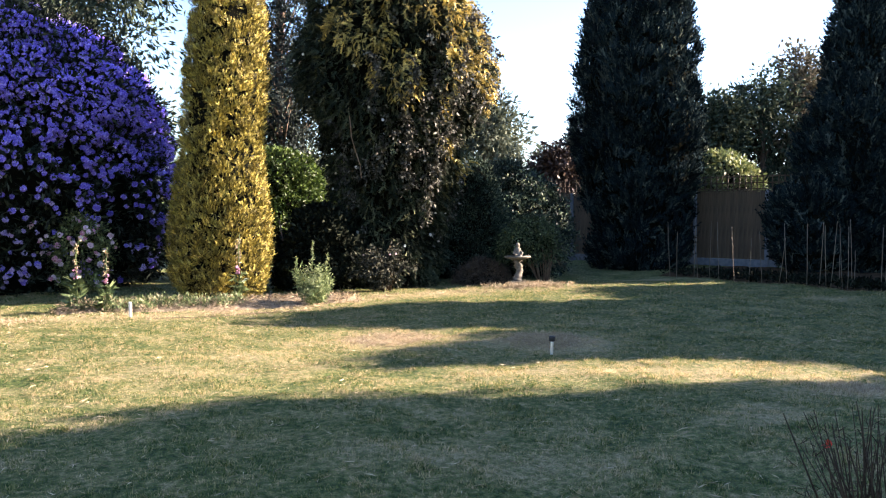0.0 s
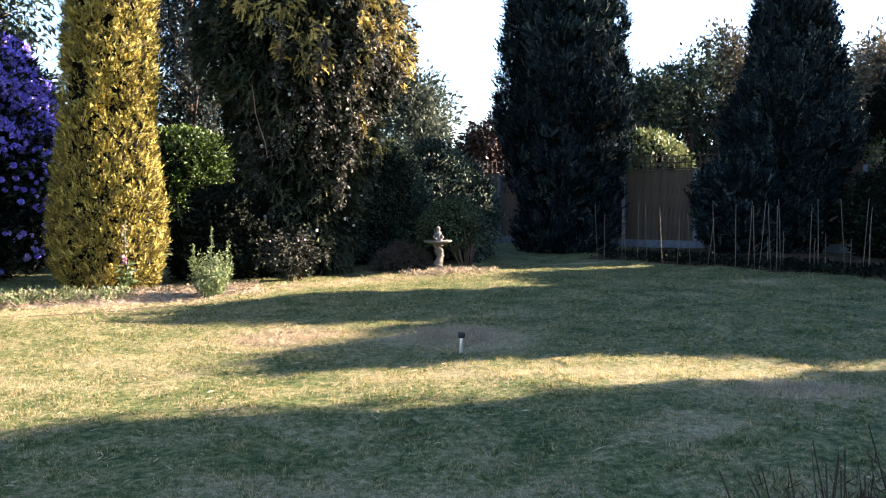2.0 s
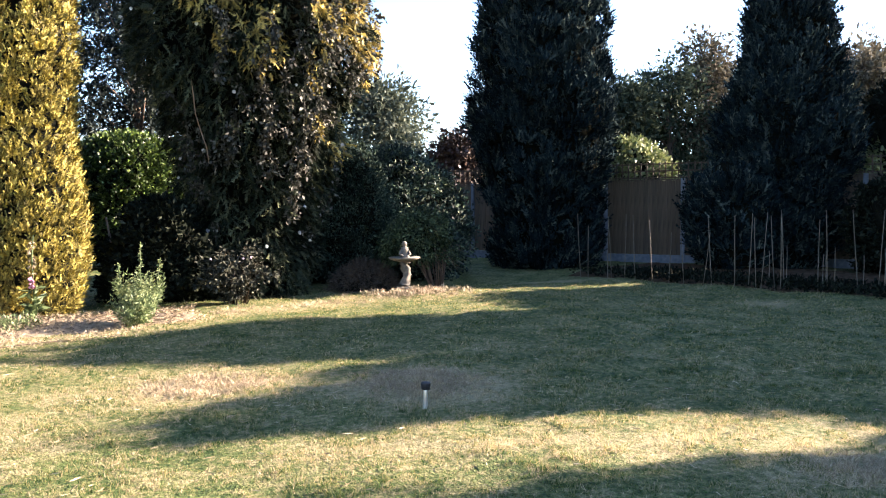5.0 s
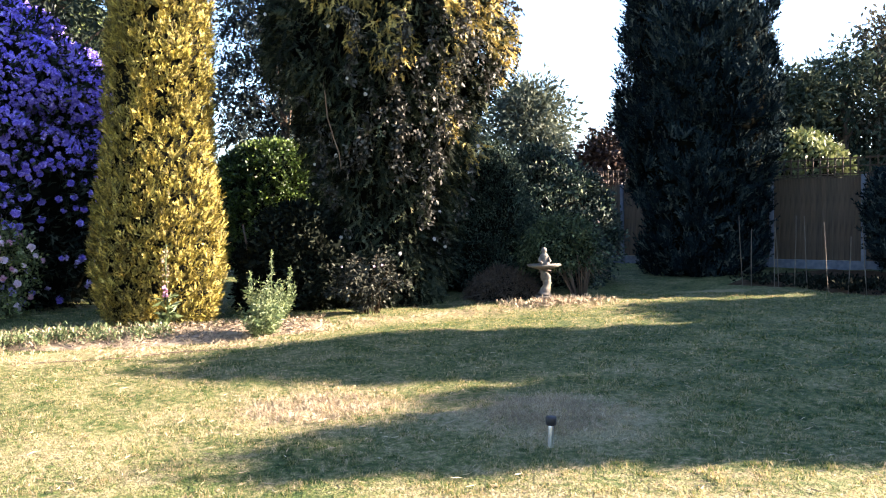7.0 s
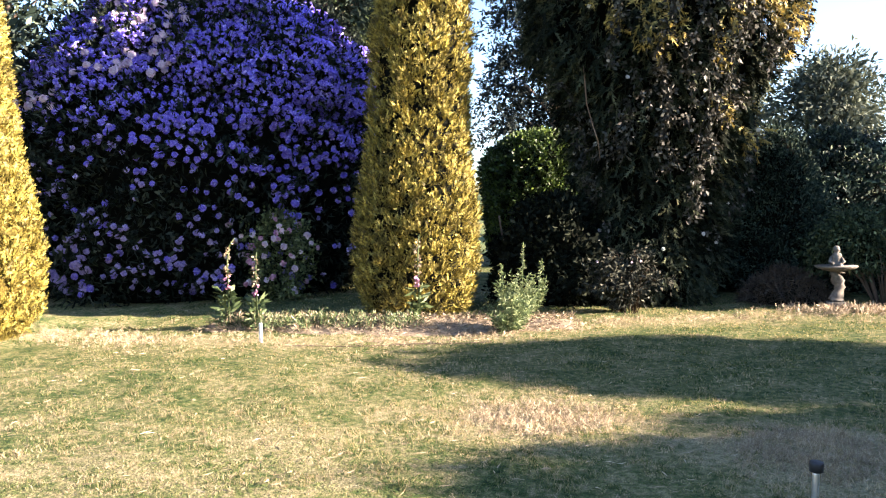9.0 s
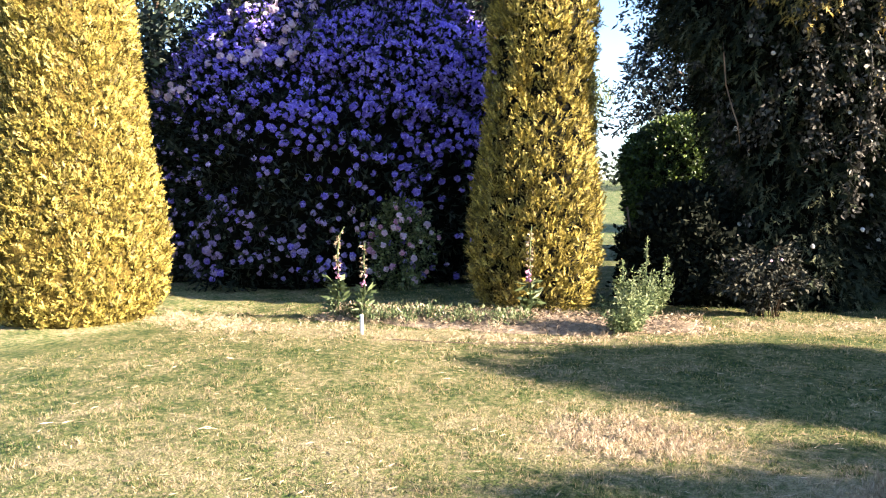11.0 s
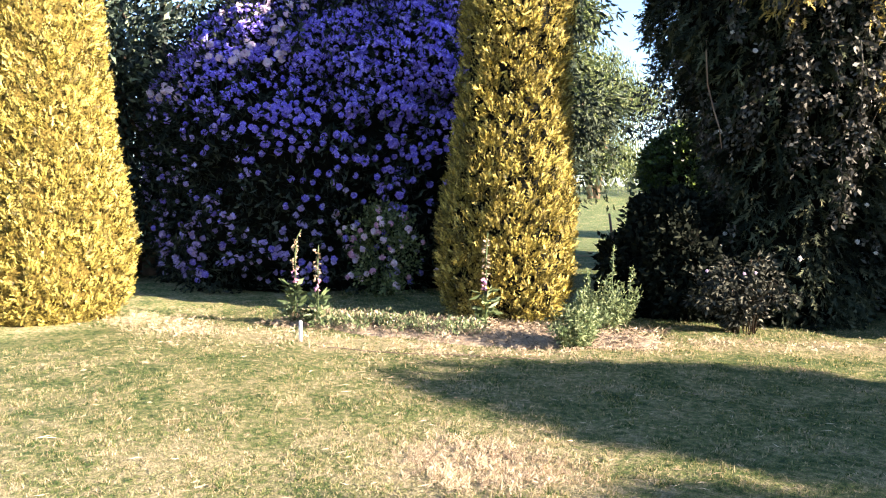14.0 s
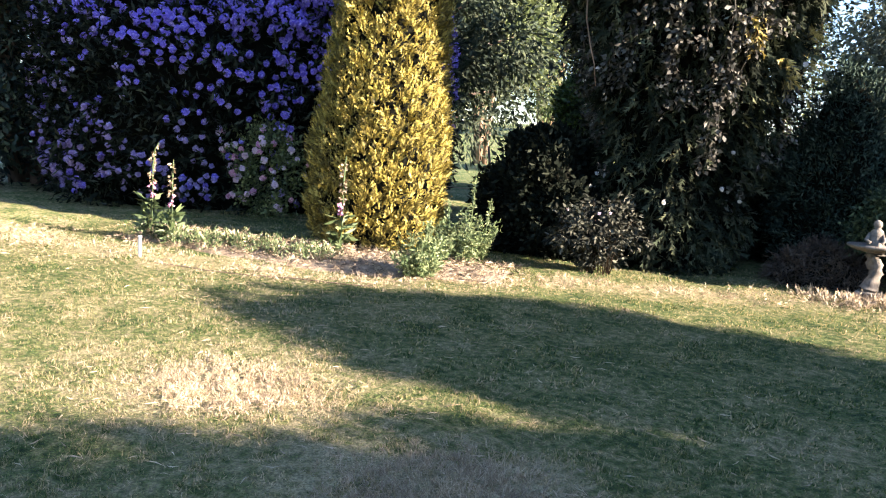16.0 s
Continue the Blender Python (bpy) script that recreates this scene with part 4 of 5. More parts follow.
for x, y, s in ((9.1, 26.4, 1), (11.8, 23.2, 2), (14.2, 20.3, 3)):
    dense_plant("sunlit_bush", "bright green bush beyond the fence", "bush", (x, y, 0), LIT, M_LITBUSH, 1200, 10, 0.3, (0.16, 0.10), 0.15, 0.1, 0.8, 0.9, 0.3, 0.5, 0.8, seed=80 + s)

# trees added out of view on the sunny side, outlined to cast the lawn's shade
SHADE_CASTERS = [
    (14.0, 4.2, 0.22, [(0.0, 5.2), (3.3, 5.15), (3.5, 5.0), (4.3, 4.94), (4.7, 4.99), (5.0, 5.09), (5.3, 5.21), (5.6, 5.31), (5.75, 5.24), (5.95, 5.05), (6.07, 4.78), (6.17, 4.45), (6.25, 4.1), (6.5, 2.6), (6.7, 0.1)]),
    (14.0, 10.85, 0.9, [(0.0, 0.3), (4.6, 0.38), (5.0, 0.28), (5.4, 0.19), (5.55, 0.10), (5.6, 0.02)]),
    (14.0, 11.2, 0.4, [(0.0, 1.9), (3.4, 1.85), (3.65, 1.58), (3.95, 1.22), (4.25, 0.97), (4.6, 0.72), (5.0, 0.6), (5.17, 0.46), (5.33, 0.2), (5.42, 0.03)]),
    (14.0, 12.0, 0.5, [(0.0, 1.25), (4.2, 1.25), (4.6, 1.05), (4.8, 0.8), (4.95, 0.4), (5.07, 0.04)]),
    (14.0, 14.45, 0.4, [(0.0, 1.5), (3.5, 1.3), (4.15, 1.22), (4.5, 1.29), (4.8, 1.44), (5.05, 1.53), (5.3, 1.43), (5.5, 1.2), (5.68, 1.0), (5.92, 0.7), (6.1, 0.33), (6.18, 0.03)]),
    (13.0, 16.7, 0.35, [(0.0, 1.3), (3.3, 1.25), (3.6, 1.05), (3.72, 0.5), (3.76, 0.03)]),
    (14.0, 20.2, 0.6, [(0.0, 1.7), (3.9, 1.6), (4.3, 1.0), (4.5, 0.05)]),
    (18.0, 22.0, 1.0, [(0.0, 1.9), (4.2, 1.85), (5.3, 1.5), (6.2, 0.9), (6.8, 0.05)]),
    (21.0, 25.6, 1.0, [(0.0, 1.9), (5.0, 1.9), (6.8, 1.5), (7.6, 0.8), (8.0, 0.05)]),
]
for s, (x, y, thin, prof) in enumerate(SHADE_CASTERS):
    r = prof[0][1]
    dense_plant("shade_caster", "unseen evergreen tree added to cast shade on the lawn", "tree", (x, y, 0), prof, M_SHRUB, int(500 + 420 * r), 6, 0.12, (0.12, 0.06), 0.0, 0.02, 0.97, 0.8, 0.3, 0.4, 0.6, squash=(thin, 1), seed=90 + s, trunk=0.12)

# woods all round the horizon
n = 2600
an, rd = rng.uniform(0, 6.28, n), rng.uniform(95, 120, n)
top = 7 + 2 * np.sin(an * 9) + 1.5 * np.sin(an * 23 + 1)
p = np.stack([rd * np.cos(an), rd * np.sin(an), top * rng.random(n) ** 0.8], 1)
tagged(place("far_woods", leaf_mesh("far_woods", leaf_arrays(p, unit(rng.normal(0, 1, (n, 3)) + np.array([0, 0, 0.5])), 9, 1.5, 0.8, 0.9, 0.6), [M_FAR])), "belt of distant woods along the horizon", "woods", kind="stuff")

# ---- fence with concrete posts, gravel boards and trellis ----
FENCE_AT, FENCE_TURN = Vector((7.04, 22.33, 0)), -39.0
fence = tagged(thing("fence", "brown board fence with concrete posts and trellis top", "fence", FENCE_AT), kind="structure")
fence.rotation_euler = (0, 0, radians(FENCE_TURN))
BAY = 1.94


def shared(name, bm, mat):
    me = bpy.data.meshes.new(name)
    bm.to_mesh(me)
    bm.free()
    me.materials.append(mat)
    return me


post_me = shared("post", box(0.10, 0.10, 2.10, 0.012), M_CONCRETE)
gravel_me = shared("gravel_board", box(BAY - 0.1, 0.05, 0.20, 0.006), M_CONCRETE)
board_me = shared("board", box(0.123, 0.018, 1.80, 0.003), M_FENCE)
rail_me = shared("rail", box(BAY - 0.1, 0.045, 0.035, 0.003), M_FENCE)
slat_v = shared("trellis_slat", box(0.032, 0.016, 0.40, 0.002), M_TRELLIS)
slat_h = shared("trellis_rail", box(BAY - 0.04, 0.016, 0.032, 0.002), M_TRELLIS)


def at_fence(name, me, x, y, z, turn=0):
    ob = place(name, me, fence)
    ob.matrix_basis = pose(x, y, z, 0, turn, 0)


for bay in range(-7, 7):
    x = bay * BAY
    at_fence("post", post_me, x, 0, -0.05)
    at_fence("gravel_board", gravel_me, x + BAY / 2, 0, 0)
    for i in range(16):
        at_fence("board", board_me, x + 0.105 + i * 0.1140, -0.012 + 0.012 * (i % 2) + 0.01, 0.202 + 0.004 * math.sin(i * 2.1 + bay), 0.25 * math.sin(i * 1.7 + bay * 3))
    for z in (0.45, 1.1, 1.75):
        at_fence("rail", rail_me, x + BAY / 2, 0.055, z)
    at_fence("rail", rail_me, x + BAY / 2, 0.0, 2.005)
    for i in range(12):
        at_fence("trellis_slat", slat_v, x + 0.12 + i * 0.155, 0.0, 2.045)
    for z in (2.06, 2.22, 2.39):
        at_fence("trellis_rail", slat_h, x + BAY / 2, 0.0175, z)

# ---- vegetable bed with bamboo canes ----
bm = bmesh.new()
nx, ny = 60, 8
grid = []
for i in range(nx + 1):
    u = i / nx
    row = []
    for j in range(ny + 1):
        v = j / ny
        front = Vector((5.0, 18.6, 0)).lerp(Vector((9.6, 11.6, 0)), u)
        back = Vector((7.6, 20.6, 0)).lerp(Vector((13.0, 13.8, 0)), u)
        q = front.lerp(back, v)
        z = 0.012 + 0.09 * math.sin(math.pi * min(1, v * 2.5) / 2) * (0.8 + 0.4 * noise.noise(q * 3)) if 0 < v else -0.01
        row.append(bm.verts.new((q.x + 0.06 * noise.noise(q * 2), q.y + 0.06 * noise.noise(q * 2.3), z + 0.03 * noise.noise(q * 5))))
    grid.append(row)
for a, b in zip(grid, grid[1:]):
    for j in range(ny):
        bm.faces.new((a[j], b[j], b[j + 1], a[j + 1]))
bed = part("planting_bed", bm, M_SOIL)
tagged(bed, "dark soil bed with low planting before the fence", "bed", kind="structure")

cane_me = shared("bamboo_cane", tube([(0, 0, -0.1), (0.004, 0, 0.3), (0, 0.006, 0.7), (-0.006, 0, 1.0)], [0.0075, 0.007, 0.0065, 0.005], 6), M_CANE)
r = np.random.default_rng(4)
CANES = []
for i in range(12):
    CANES.append((5.15 + 0.17 * i + r.uniform(-0.04, 0.04), 18.15 - 0.24 * i + r.uniform(-0.25, 0.4), r.uniform(0.85, 1.25)))
for i in range(5):
    CANES.append((7.25 + 0.08 * i, 15.3 - 0.1 * i + r.uniform(-0.1, 0.3), r.uniform(1.15, 1.3)))
for i in range(22):
    CANES.append((7.75 + 0.085 * i + r.uniform(-0.03, 0.05), 14.75 - 0.115 * i + r.uniform(0, 0.9), r.choice([0.6, 0.7, 1.15, 1.3])))
for x, y, h in CANES:
    c = new("bamboo_cane", cane_me)
    c.matrix_basis = pose(x, y, 0.03, r.normal(0, 2.5), r.normal(0, 4), r.uniform(0, 360)) @ Matrix.Diagonal((1, 1, h, 1))
    tagged(c, "thin upright bamboo cane stuck in the soil bed", "cane", "bamboo canes")
n = 1500
u, v = rng.random(n), rng.uniform(0.05, 0.9, n)
p = np.stack([5.0 + 4.6 * u + v * 1.9, 18.6 - 7.0 * u, np.full(n, 0.05)], 1)
tagged(place("bed_plants", leaf_mesh("bed_plants", leaf_arrays(p, unit(rng.normal(0, 0.5, (n, 3)) + np.array([0, 0, 1.0])), 5, 0.10, 0.7, 0.085, 0.04), [M_SHRUB])), "low dark green seedlings in the soil bed", "plants", kind="stuff")

# ---- bird bath with a small figure ----
bath = thing("bird_bath", "weathered stone bird bath with a small seated figure", "bird bath", (1.52, 16.15, 0))
part("plinth", join(box(0.30, 0.30, 0.06, 0.012), box(0.24, 0.24, 0.05, 0.01), pose(0, 0, 0.06)), M_STONE, bath)
part("pedestal", tube([(0, 0, 0.10), (0, 0, 0.14), (0.012, 0, 0.18), (0.03, 0, 0.24), (0.045, 0, 0.31), (0.03, 0, 0.38), (0.0, 0, 0.44), (-0.012, 0, 0.49), (0, 0, 0.535)], [0.105, 0.10, 0.082, 0.072, 0.076, 0.082, 0.074, 0.08, 0.12], 20), M_STONE, bath)
part("bowl", lathe([(0.10, 0.53), (0.17, 0.545), (0.245, 0.572), (0.272, 0.592), (0.27, 0.606), (0.25, 0.602), (0.19, 0.58), (0.05, 0.572), (0.01, 0.572)], 32), M_STONE, bath, "shallow stone bowl with a thin rim")
fig = lathe([(0.075, 0.57), (0.085, 0.60), (0.075, 0.64), (0.06, 0.69), (0.068, 0.73), (0.055, 0.765), (0.028, 0.785), (0.04, 0.805), (0.045, 0.83), (0.036, 0.86), (0.01, 0.875)], 18, 0.008)
join(fig, tube([(0.05, -0.02, 0.73), (0.095, -0.05, 0.66), (0.06, -0.08, 0.62)], [0.022, 0.022, 0.018], 8))
join(fig, tube([(-0.05, -0.02, 0.73), (-0.08, -0.06, 0.66), (-0.03, -0.085, 0.63)], [0.022, 0.022, 0.018], 8))
join(fig, tube([(0.03, -0.02, 0.60), (0.05, -0.10, 0.615), (0.04, -0.12, 0.58)], [0.035, 0.032, 0.024], 8))
part("figure", fig, M_STONE, bath)

# ---- solar light, peg ----
light = thing("solar_light", "short steel solar garden light with a black cap", "garden light", (1.15, 8.40, 0))
light.rotation_euler = (0, radians(2), 0)
part("tube", lathe([(0.017, -0.06), (0.017, 0.0), (0.017, 0.125), (0.0155, 0.14)], 16), M_STEEL, light, "polished steel tube")
part("cap", lathe([(0.022, 0.135), (0.033, 0.14), (0.035, 0.182), (0.032, 0.19), (0.004, 0.191)], 20), M_BLACK, light, "black plastic cap")
peg = thing("marker_peg", "white painted peg at the edge of the bed", "peg", (-4.40, 11.3, 0))
part("stake", box(0.036, 0.026, 0.25, 0.006), M_PEG, peg)

# ---- flower bed: low mulch round the cypress ----
bm = bmesh.new()
rows = []
for i in range(41):
    u = i / 40
    c0 = Vector((-5.9, 12.35, 0)).lerp(Vector((-1.5, 13.75, 0)), u)
    half = 0.42 + 0.35 * math.sin(math.pi * u) + 0.12 * noise.noise(Vector((u * 9, 0, 3)))
    row = []
    for j in range(9):
        v = j / 8 * 2 - 1
        q = c0 + Vector((-0.30, 0.95, 0)) * (v * half)
        z = 0.075 * (1 - v * v) - 0.012 + 0.03 * noise.noise(q * 4) * (1 - v * v)
        row.append(bm.verts.new((q.x, q.y, z)))
    rows.append(row)
for a, b in zip(rows, rows[1:]):
    for j in range(8):
        bm.faces.new((a[j], b[j], b[j + 1], a[j + 1]))
tagged(part("flower_bed", bm, M_MULCH), "low bed of brown mulch along the lawn", "bed", kind="structure")

n = 2600
u, v = rng.random(n), rng.uniform(-1, 1, n)
x, y = -5.9 + 4.4 * u - 0.30 * v * 0.7, 12.35 + 1.4 * u + 0.95 * v * 0.7
p = np.stack([x, y, 0.01 + 0.075 * (1 - v * v) + rng.uniform(0, 0.02, n)], 1)
a = rng.uniform(0, 6.28, n)
d = np.stack([np.cos(a), np.sin(a), rng.normal(0, 0.3, n)], 1)
tagged(place("leaf_litter", leaf_mesh("leaf_litter", leaf_arrays(p, d, 4, 0.03, 0.3, 0.085, 0.006), [M_DRY, M_CLIP], (rng.random(n * 4) < 0.36).astype(int))), "dry leaves and clippings littering the flower bed", "leaf litter", kind="stuff")

# ---- flower bed plants ----


def bell_mesh():
    """A hanging flower bell, open at its mouth, along +z."""
    bm = bmesh.new()
    rings = []
    for z, q in ((0.0, 0.004), (0.010, 0.0085), (0.034, 0.012), (0.044, 0.017), (0.040, 0.012), (0.014, 0.007)):
        rings.append([bm.verts.new((q * math.cos(a), q * math.sin(a), z + (0.003 * math.cos(3 * a) if z > 0.039 else 0))) for a in (k * math.pi / 3.5 for k in range(7))])
    for a, b in zip(rings, rings[1:]):
        for k in range(7):
            bm.faces.new((a[k], a[(k + 1) % 7], b[(k + 1) % 7], b[k]))
    me = bpy.data.meshes.new("bell")
    bm.to_mesh(me)
    bm.free()
    me.materials.append(M_MAGENTA)
    return me


BELL = bell_mesh()


def foxglove(at, h, seed, bend=0.0):
    r = np.random.default_rng(seed)
    t = thing("foxglove", "foxglove with a tall flower spike and magenta bells", "flower", at, "foxgloves")
    path = [(0, 0, 0), (0.01, 0.0, h * 0.4), (0.0, 0.01, h * 0.75), (0.02 + bend * 0.35, 0.0, h * 0.93), (0.03 + bend, 0, h)]
    part("stem", tube(path, [0.012, 0.011, 0.009, 0.007, 0.004], 7), M_HERB, t)
    m = 26
    z = r.uniform(0.0, h * 0.42, m)
    a = r.uniform(0, 6.28, m)
    p = np.stack([0 * z, 0 * z, z], 1)
    d = unit(np.stack([np.cos(a), np.sin(a), r.uniform(-0.1, 0.6, m)], 1))
    place("leaves", leaf_mesh("leaves", leaf_arrays(p, d, 3, 0.05, 0.35, 0.15, 0.05), [M_HERB]), t)
    m = 46
    z = h * (0.5 + 0.46 * r.random(m))
    a = r.uniform(0, 6.28, m)
    p = np.stack([0.01 * np.cos(a) + bend * np.clip((z / h - 0.85) / 0.15, 0, 1) * 0.7, 0.01 * np.sin(a), z], 1)
    d = unit(np.stack([np.cos(a), np.sin(a), -0.5 + 0 * z], 1))
    top = z > h * 0.58
    place("bud_tip", leaf_mesh("bud_tip", leaf_arrays(p[top], d[top], 4, 0.012, 0.3, 0.035, 0.02), [M_DRY]), t, "faded pale bud tip", "stuff")
    for i in range(11):
        z, a, size = h * r.uniform(0.46, 0.60), r.uniform(0, 6.28), r.uniform(0.75, 1.1)
        ob = place("bell", BELL, t)
        ob.matrix_local = Matrix.Translation((0.009 * math.cos(a), 0.009 * math.sin(a), z)) @ Matrix.Rotation(a, 4, "Z") @ Matrix.Rotation(radians(r.uniform(112, 140)), 4, "Y") @ Matrix.Scale(size, 4)


foxglove((-5.56, 12.19, 0), 1.16, 1, 0.10)
foxglove((-5.08, 12.13, 0), 0.99, 2)
foxglove((-3.32, 13.10, 0), 1.16, 3)

n = 190
u = rng.random(n)
p = np.stack([-5.45 + 2.2 * u + rng.normal(0, 0.1, n), 12.15 + 0.72 * u + rng.normal(0, 0.13, n), 0.02 + 0 * u], 1)
edge = leaf_mesh("edging_plants", leaf_arrays(p, unit(rng.normal(0, 0.35, (n, 3)) + np.array([0, 0, 1.0])), 22, 0.15, 0.6, 0.06, 0.013), [M_GREY, M_HERB, M_DRY], rng.choice(3, n * 22, p=[0.4, 0.42, 0.18]))
tagged(place("edging_plants", edge), "row of low grey-green edging plants along the bed", "plants", kind="stuff")



def grey_herb(label, at, stems, wide, tall, spires, seed):
    """A bushy herb: leafy stems from one root, some with seed spires."""
    eu = thing("grey_leaved_plant", label, "plant", at)
    r = np.random.default_rng(seed)
    for i in range(stems):
        a, q = r.uniform(0, 6.28), wide * math.sqrt(r.random())
        x, y, h = q * math.cos(a), q * math.sin(a), tall * r.uniform(0.4, 1.0) * (1.1 - q)
        part("stem", tube([(x * 0.5, y * 0.5, 0), (x * 0.8, y * 0.8, h * 0.5), (x * 1.35, y * 1.35, h)], [0.006, 0.005, 0.003], 5), M_HERB, eu)
        z = np.linspace(0.08, 1.0, 16)
        p = np.stack([x * (0.5 + 0.85 * z), y * (0.5 + 0.85 * z), z * h], 1)
        place("foliage", leaf_mesh("foliage", leaf_arrays(p, unit(np.stack([x + r.normal(0, 0.5, 16), y + r.normal(0, 0.5, 16), 0.5 + 0 * z], 1)), 8, 0.08, 0.85, 0.06, 0.016), [M_GREY]), eu)
    for x, y, h, tx in spires:
        part("spire", tube([(x, y, 0.1), (x + tx * 0.4, y, h * 0.6), (x + tx, y, h)], [0.010, 0.008, 0.004], 6), M_HERB, eu)
        z = np.linspace(h * 0.62, h * 0.98, 26)
        p = np.stack([x + tx * (z / h), y + 0 * z, z], 1)
        place("seed_head", leaf_mesh("seed_head", leaf_arrays(p, unit(rng.normal(0, 1, p.shape)), 4, 0.02, 0.6, 0.035, 0.014), [M_GREY]), eu)


grey_herb("grey-green bushy herb at the front of the flower bed", (-2.06, 12.95, 0), 24, 0.21, 0.52, ((0.05, 0.05, 0.62, 0.02),), 44)
grey_herb("grey-green herb with tall pale seed spires", (-2.30, 14.05, 0), 20, 0.26, 0.58, ((0.0, 0.1, 1.02, 0.03), (0.22, 0.05, 0.80, 0.08), (-0.2, 0.0, 0.74, -0.06)), 45)

# a thin straight shadow on the turf, built as a dark strand
cord = thing("shadow_line", "thin dark line laid along the lawn in place of a shadow", "cord", (-3.5, 11.45, 0))
way = [(-1.43, -0.40), (-1.1, -0.33), (-0.79, -0.22), (-0.4, -0.1), (0, 0), (0.4, 0.19), (0.8, 0.42), (1.2, 0.65), (1.5, 0.75)]
part("strand", tube([(x, y, 0.012 + 0.008 * math.sin(9 * x)) for x, y in way], [0.0045] * len(way), 6), M_BARK, cord)
wire = thing("support_wire", "thin pale wire stretched between the cypress and the shrubs", "wire", (-3.45, 16.0, 0.74))
part("strand", tube([(-0.65, -0.1, 0.0), (-0.2, 0, -0.015), (0.2, 0.05, -0.01), (0.75, 0.1, 0.03)], [0.006, 0.006, 0.006, 0.006], 6), M_PALEBARK, wire)
stake = thing("leaning_stake", "thin dark wooden stake leaning beside the shrubs", "stake", (-3.05, 15.7, 0))
part("pole", tube([(0.10, 0, -0.1), (0.0, 0, 0.6), (-0.12, 0, 1.35)], [0.02, 0.019, 0.016], 8), M_BARK, stake)

# dry stems and thatch along the border
n = 3600
u = rng.random(n) * (len(BORDER) - 1)
k = np.minimum(u.astype(int), len(BORDER) - 2)
B = np.array(BORDER)
f = (u - k)[:, None]
q = B[k] * (1 - f) + B[k + 1] * f + rng.normal(0, 0.26, (n, 2))
q = q[(np.sin(3.1 * q[:, 0] + 1) * np.sin(4.7 * q[:, 1]) + rng.normal(0, 0.5, n) > -0.15) & (rng.random(n) < np.where(q[:, 0] > -0.8, 0.4, 1.0))]
n = len(q)
p = np.concatenate([q, np.full((n, 1), 0.0)], 1)
tagged(place("dry_border_grass", leaf_mesh("dry_border_grass", leaf_arrays(p, unit(rng.normal(0, 0.8, (n, 3)) * np.array([1, 1, 0.4]) + np.array([0, 0, 0.12])), 9, 0.05, 0.5, 0.055, 0.0055), [M_DRY])), "tufts of straw-dry grass along the border", "grass", kind="stuff")

n = 330
x, y = 1.75 + rng.normal(0, 0.38, n), 15.85 + rng.normal(0, 0.2, n)
p = np.stack([x, y, height(x, y)], 1)
tagged(place("dry_tufts", leaf_mesh("dry_tufts", leaf_arrays(p, unit(rng.normal(0, 0.5, (n, 3)) + np.array([0, 0, 0.9])), 8, 0.04, 0.6, 0.075, 0.009), [M_DRY])), "long straw-dry grass round the bird bath", "grass", kind="stuff")

# ---- clump of bare stems with a red flower by the path ----
cl = thing("bare_stem_clump", "clump of bare brown stems with one red flower", "plant", (1.80, 2.95, 0))
r = np.random.default_rng(11)
for i in range(190):
    a, q = r.uniform(0, 6.28), 0.30 * math.sqrt(r.random())
    x, y = q * math.cos(a), q * math.sin(a)
    h = r.uniform(0.30, 0.84) * (1.05 - 0.5 * q)
    lx, ly = x * 0.4 + r.normal(0, 0.08), y * 0.4 + r.normal(0, 0.08)
    k = r.uniform(0.7, 1.3)
    part("stem", tube([(x, y, -0.02), (x + lx * 0.35, y + ly * 0.35, h * 0.5), (x + lx, y + ly, h)], [0.0046 * k, 0.0036 * k, 0.0018 * k], 5), M_BROWNSTEM, cl)
n = 420
a, q = rng.uniform(0, 6.28, n), 0.34 * np.sqrt(rng.random(n))
p = np.stack([1.25 * q * np.cos(a), 1.25 * q * np.sin(a), rng.uniform(0.12, 0.74, n) * (1.05 - 0.7 * q)], 1)
place("dry_twigs", leaf_mesh("dry_twigs", leaf_arrays(p, unit(rng.normal(0, 0.6, (n, 3)) + np.array([0, 0, 0.7])), 5, 0.05, 0.5, 0.07, 0.0035), [M_BROWNSTEM]), cl, "fine dry side twigs and seed heads", "stuff")
v = leaf_arrays(np.array([[-0.31, 0.12, 0.59]]), np.array([[0.0, -0.5, 0.8]]), 10, 0.008, 0.6, 0.022, 0.02)
place("flower", leaf_mesh("flower", v, [M_RED]), cl, "red flower")

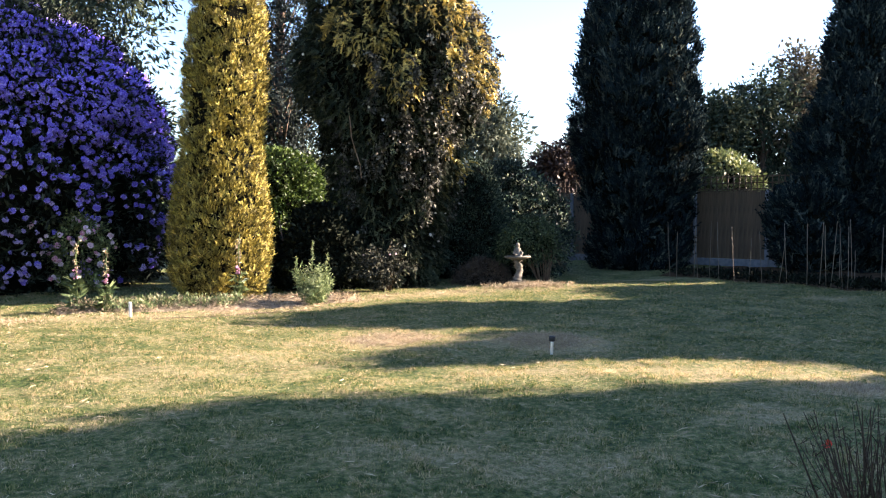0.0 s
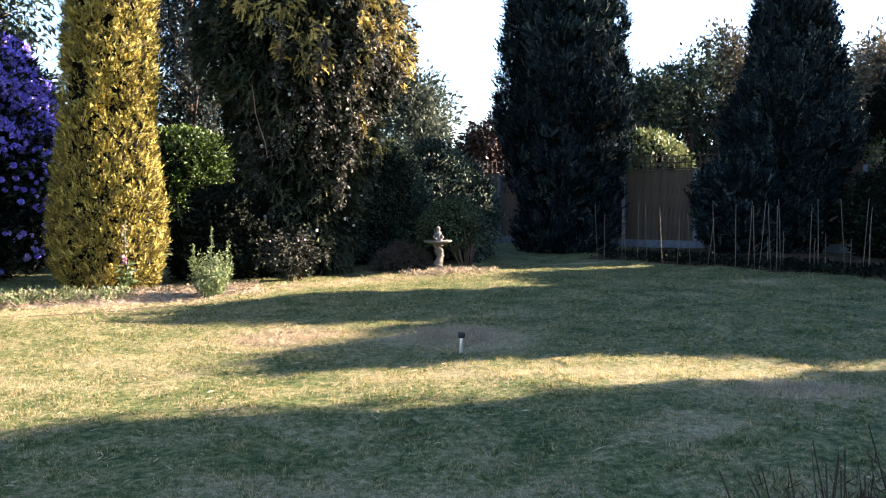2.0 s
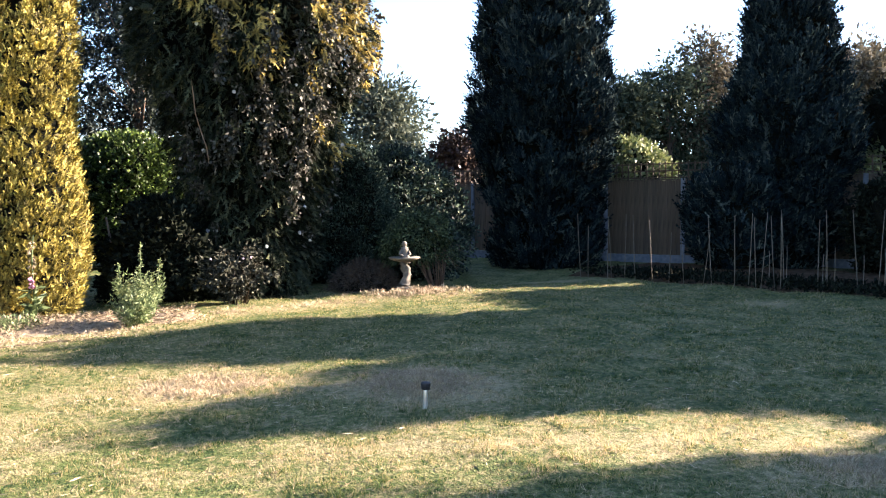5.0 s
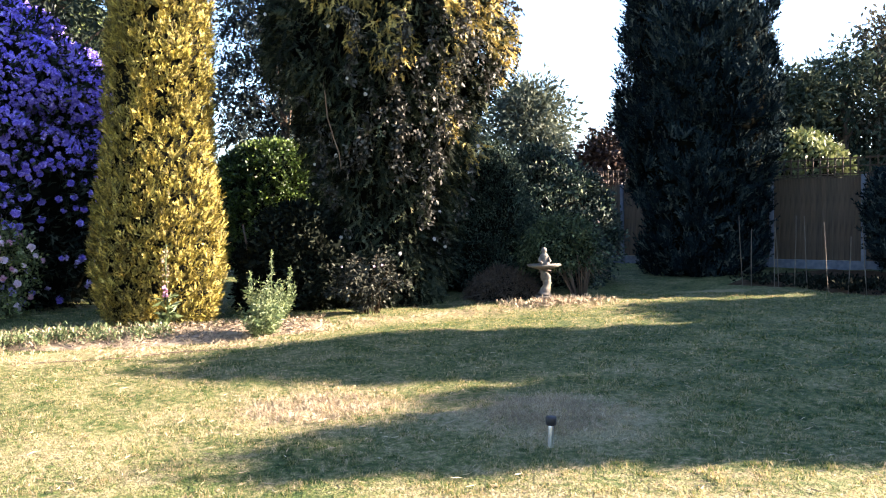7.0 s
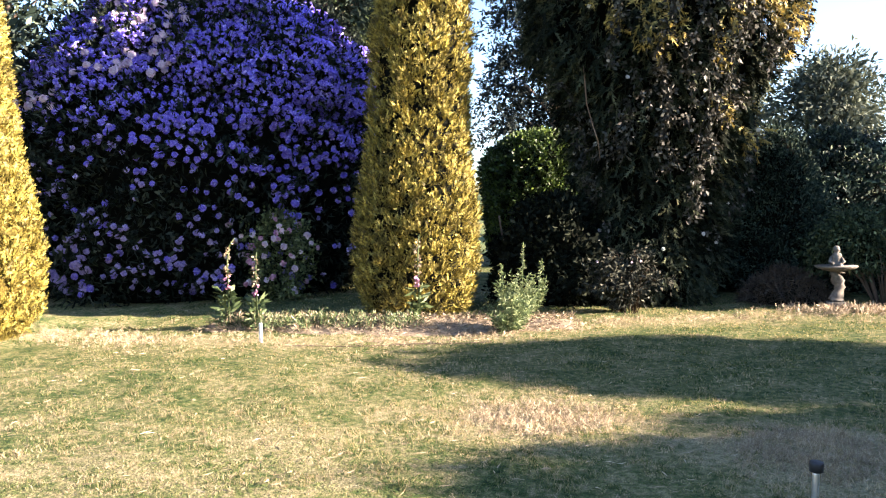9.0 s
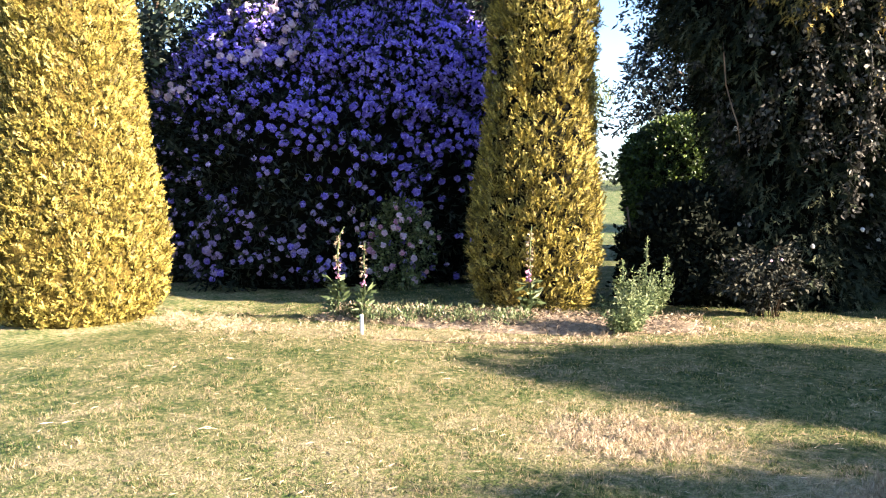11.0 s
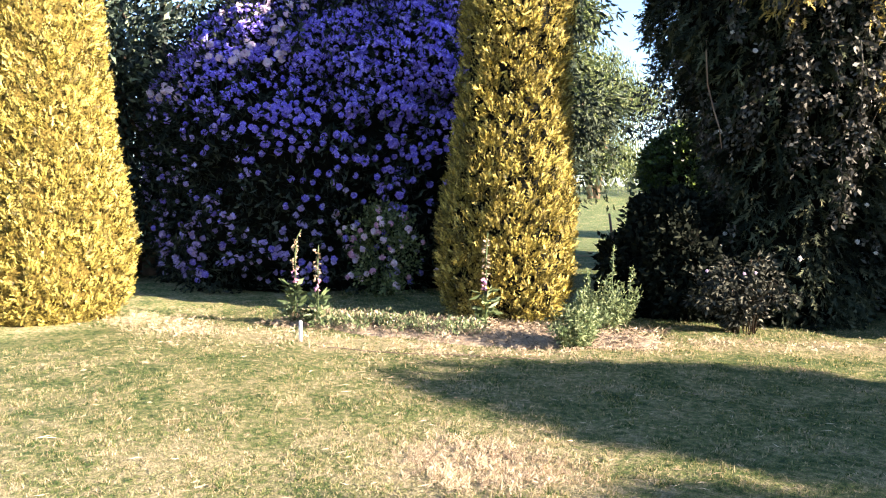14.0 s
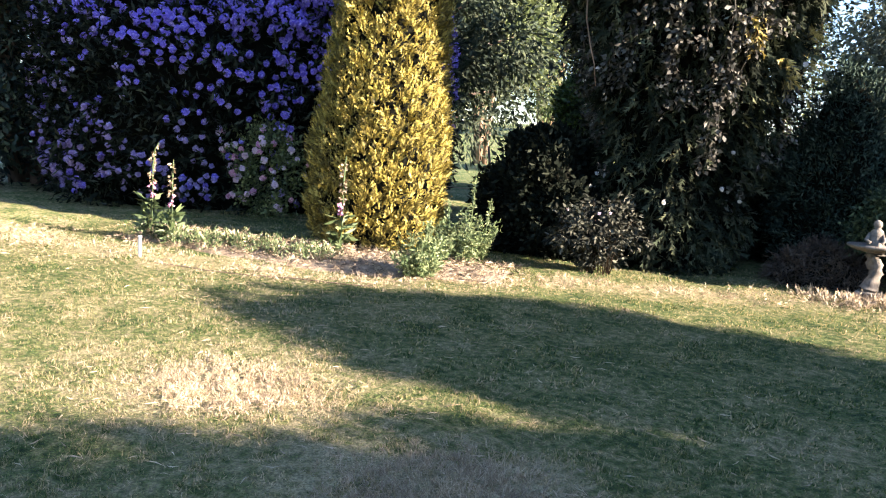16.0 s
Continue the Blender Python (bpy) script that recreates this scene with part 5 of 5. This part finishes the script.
# ---- grey paving slab let into the grass beside the clump ----
slab = part("paving_slab", box(0.62, 0.62, 0.05, 0.012), M_PAVE)
slab.matrix_basis = pose(3.24, 4.36, -0.025, 1.0, -0.6, 14)
tagged(slab, "weathered grey paving slab let into the grass", "slab")

# ---- short turf ----
def tussocky(x, y):
    return np.sin(61 * x + 3 * np.sin(37 * y)) * np.sin(53 * y + 2.5 * np.sin(29 * x)) + 0.6 * np.sin(17 * x + 2 * np.sin(13 * y)) * np.sin(19 * y) + rng.normal(0, 0.35, len(x)) > -0.28


grass("lawn_grass", 72000, 9, -6.5, 6.0, 2.8, 10.5, 0.030, 0.0056, M_BLADE, "short mown grass tufts with dry straw among them", keep=tussocky)
grass("lawn_grass_beyond", 27000, 6, -8.0, 8.5, 10.5, 17.2, 0.028, 0.012, M_BLADE, "short mown grass towards the borders", spread=0.035)
grass("lawn_grass_behind", 7500, 4, -7.5, 7.5, -3.0, 2.8, 0.034, 0.011, M_BLADE, "short mown grass in the shade of the added trees", spread=0.03)
n = 2600
x, y = rng.uniform(-6, 5, n), rng.uniform(3, 12, n)
a = rng.uniform(0, 6.28, n)
p = np.stack([x, y, height(x, y) + 0.016], 1)
d = np.stack([np.cos(a), np.sin(a), rng.normal(0, 0.12, n)], 1)
tagged(place("straw", leaf_mesh("straw", leaf_arrays(p, d, 1, 0.01, 0.05, 0.085, 0.006), [M_DRY])), "loose bits of dry straw lying on the lawn", "straw", kind="stuff")

# dead grass standing long in the worn patches
for x0, y0, rx, ry, m in ((1.17, 9.1, 0.66, 0.66, 900), (-0.6, 9.45, 0.72, 0.6, 800), (3.5, 6.6, 0.55, 0.42, 450)):
    a, q = rng.uniform(0, 6.28, m), np.sqrt(rng.random(m)) * rng.uniform(0.5, 1.0, m)
    x, y = x0 + rx * q * np.cos(a), y0 + ry * q * np.sin(a)
    p = np.stack([x, y, height(x, y)], 1)
    w = unit(rng.normal(0, 0.7, (m, 3)) + np.array([0.1, 0, 0.75]))
    w[:, 2] = np.abs(w[:, 2])
    tagged(place("dead_grass", leaf_mesh("dead_grass", leaf_arrays(p, w, 12, 0.02, 0.45, 0.040, 0.0026), [M_DRY])), "patch of longer straw-dry dead grass in the lawn", "grass", kind="stuff")
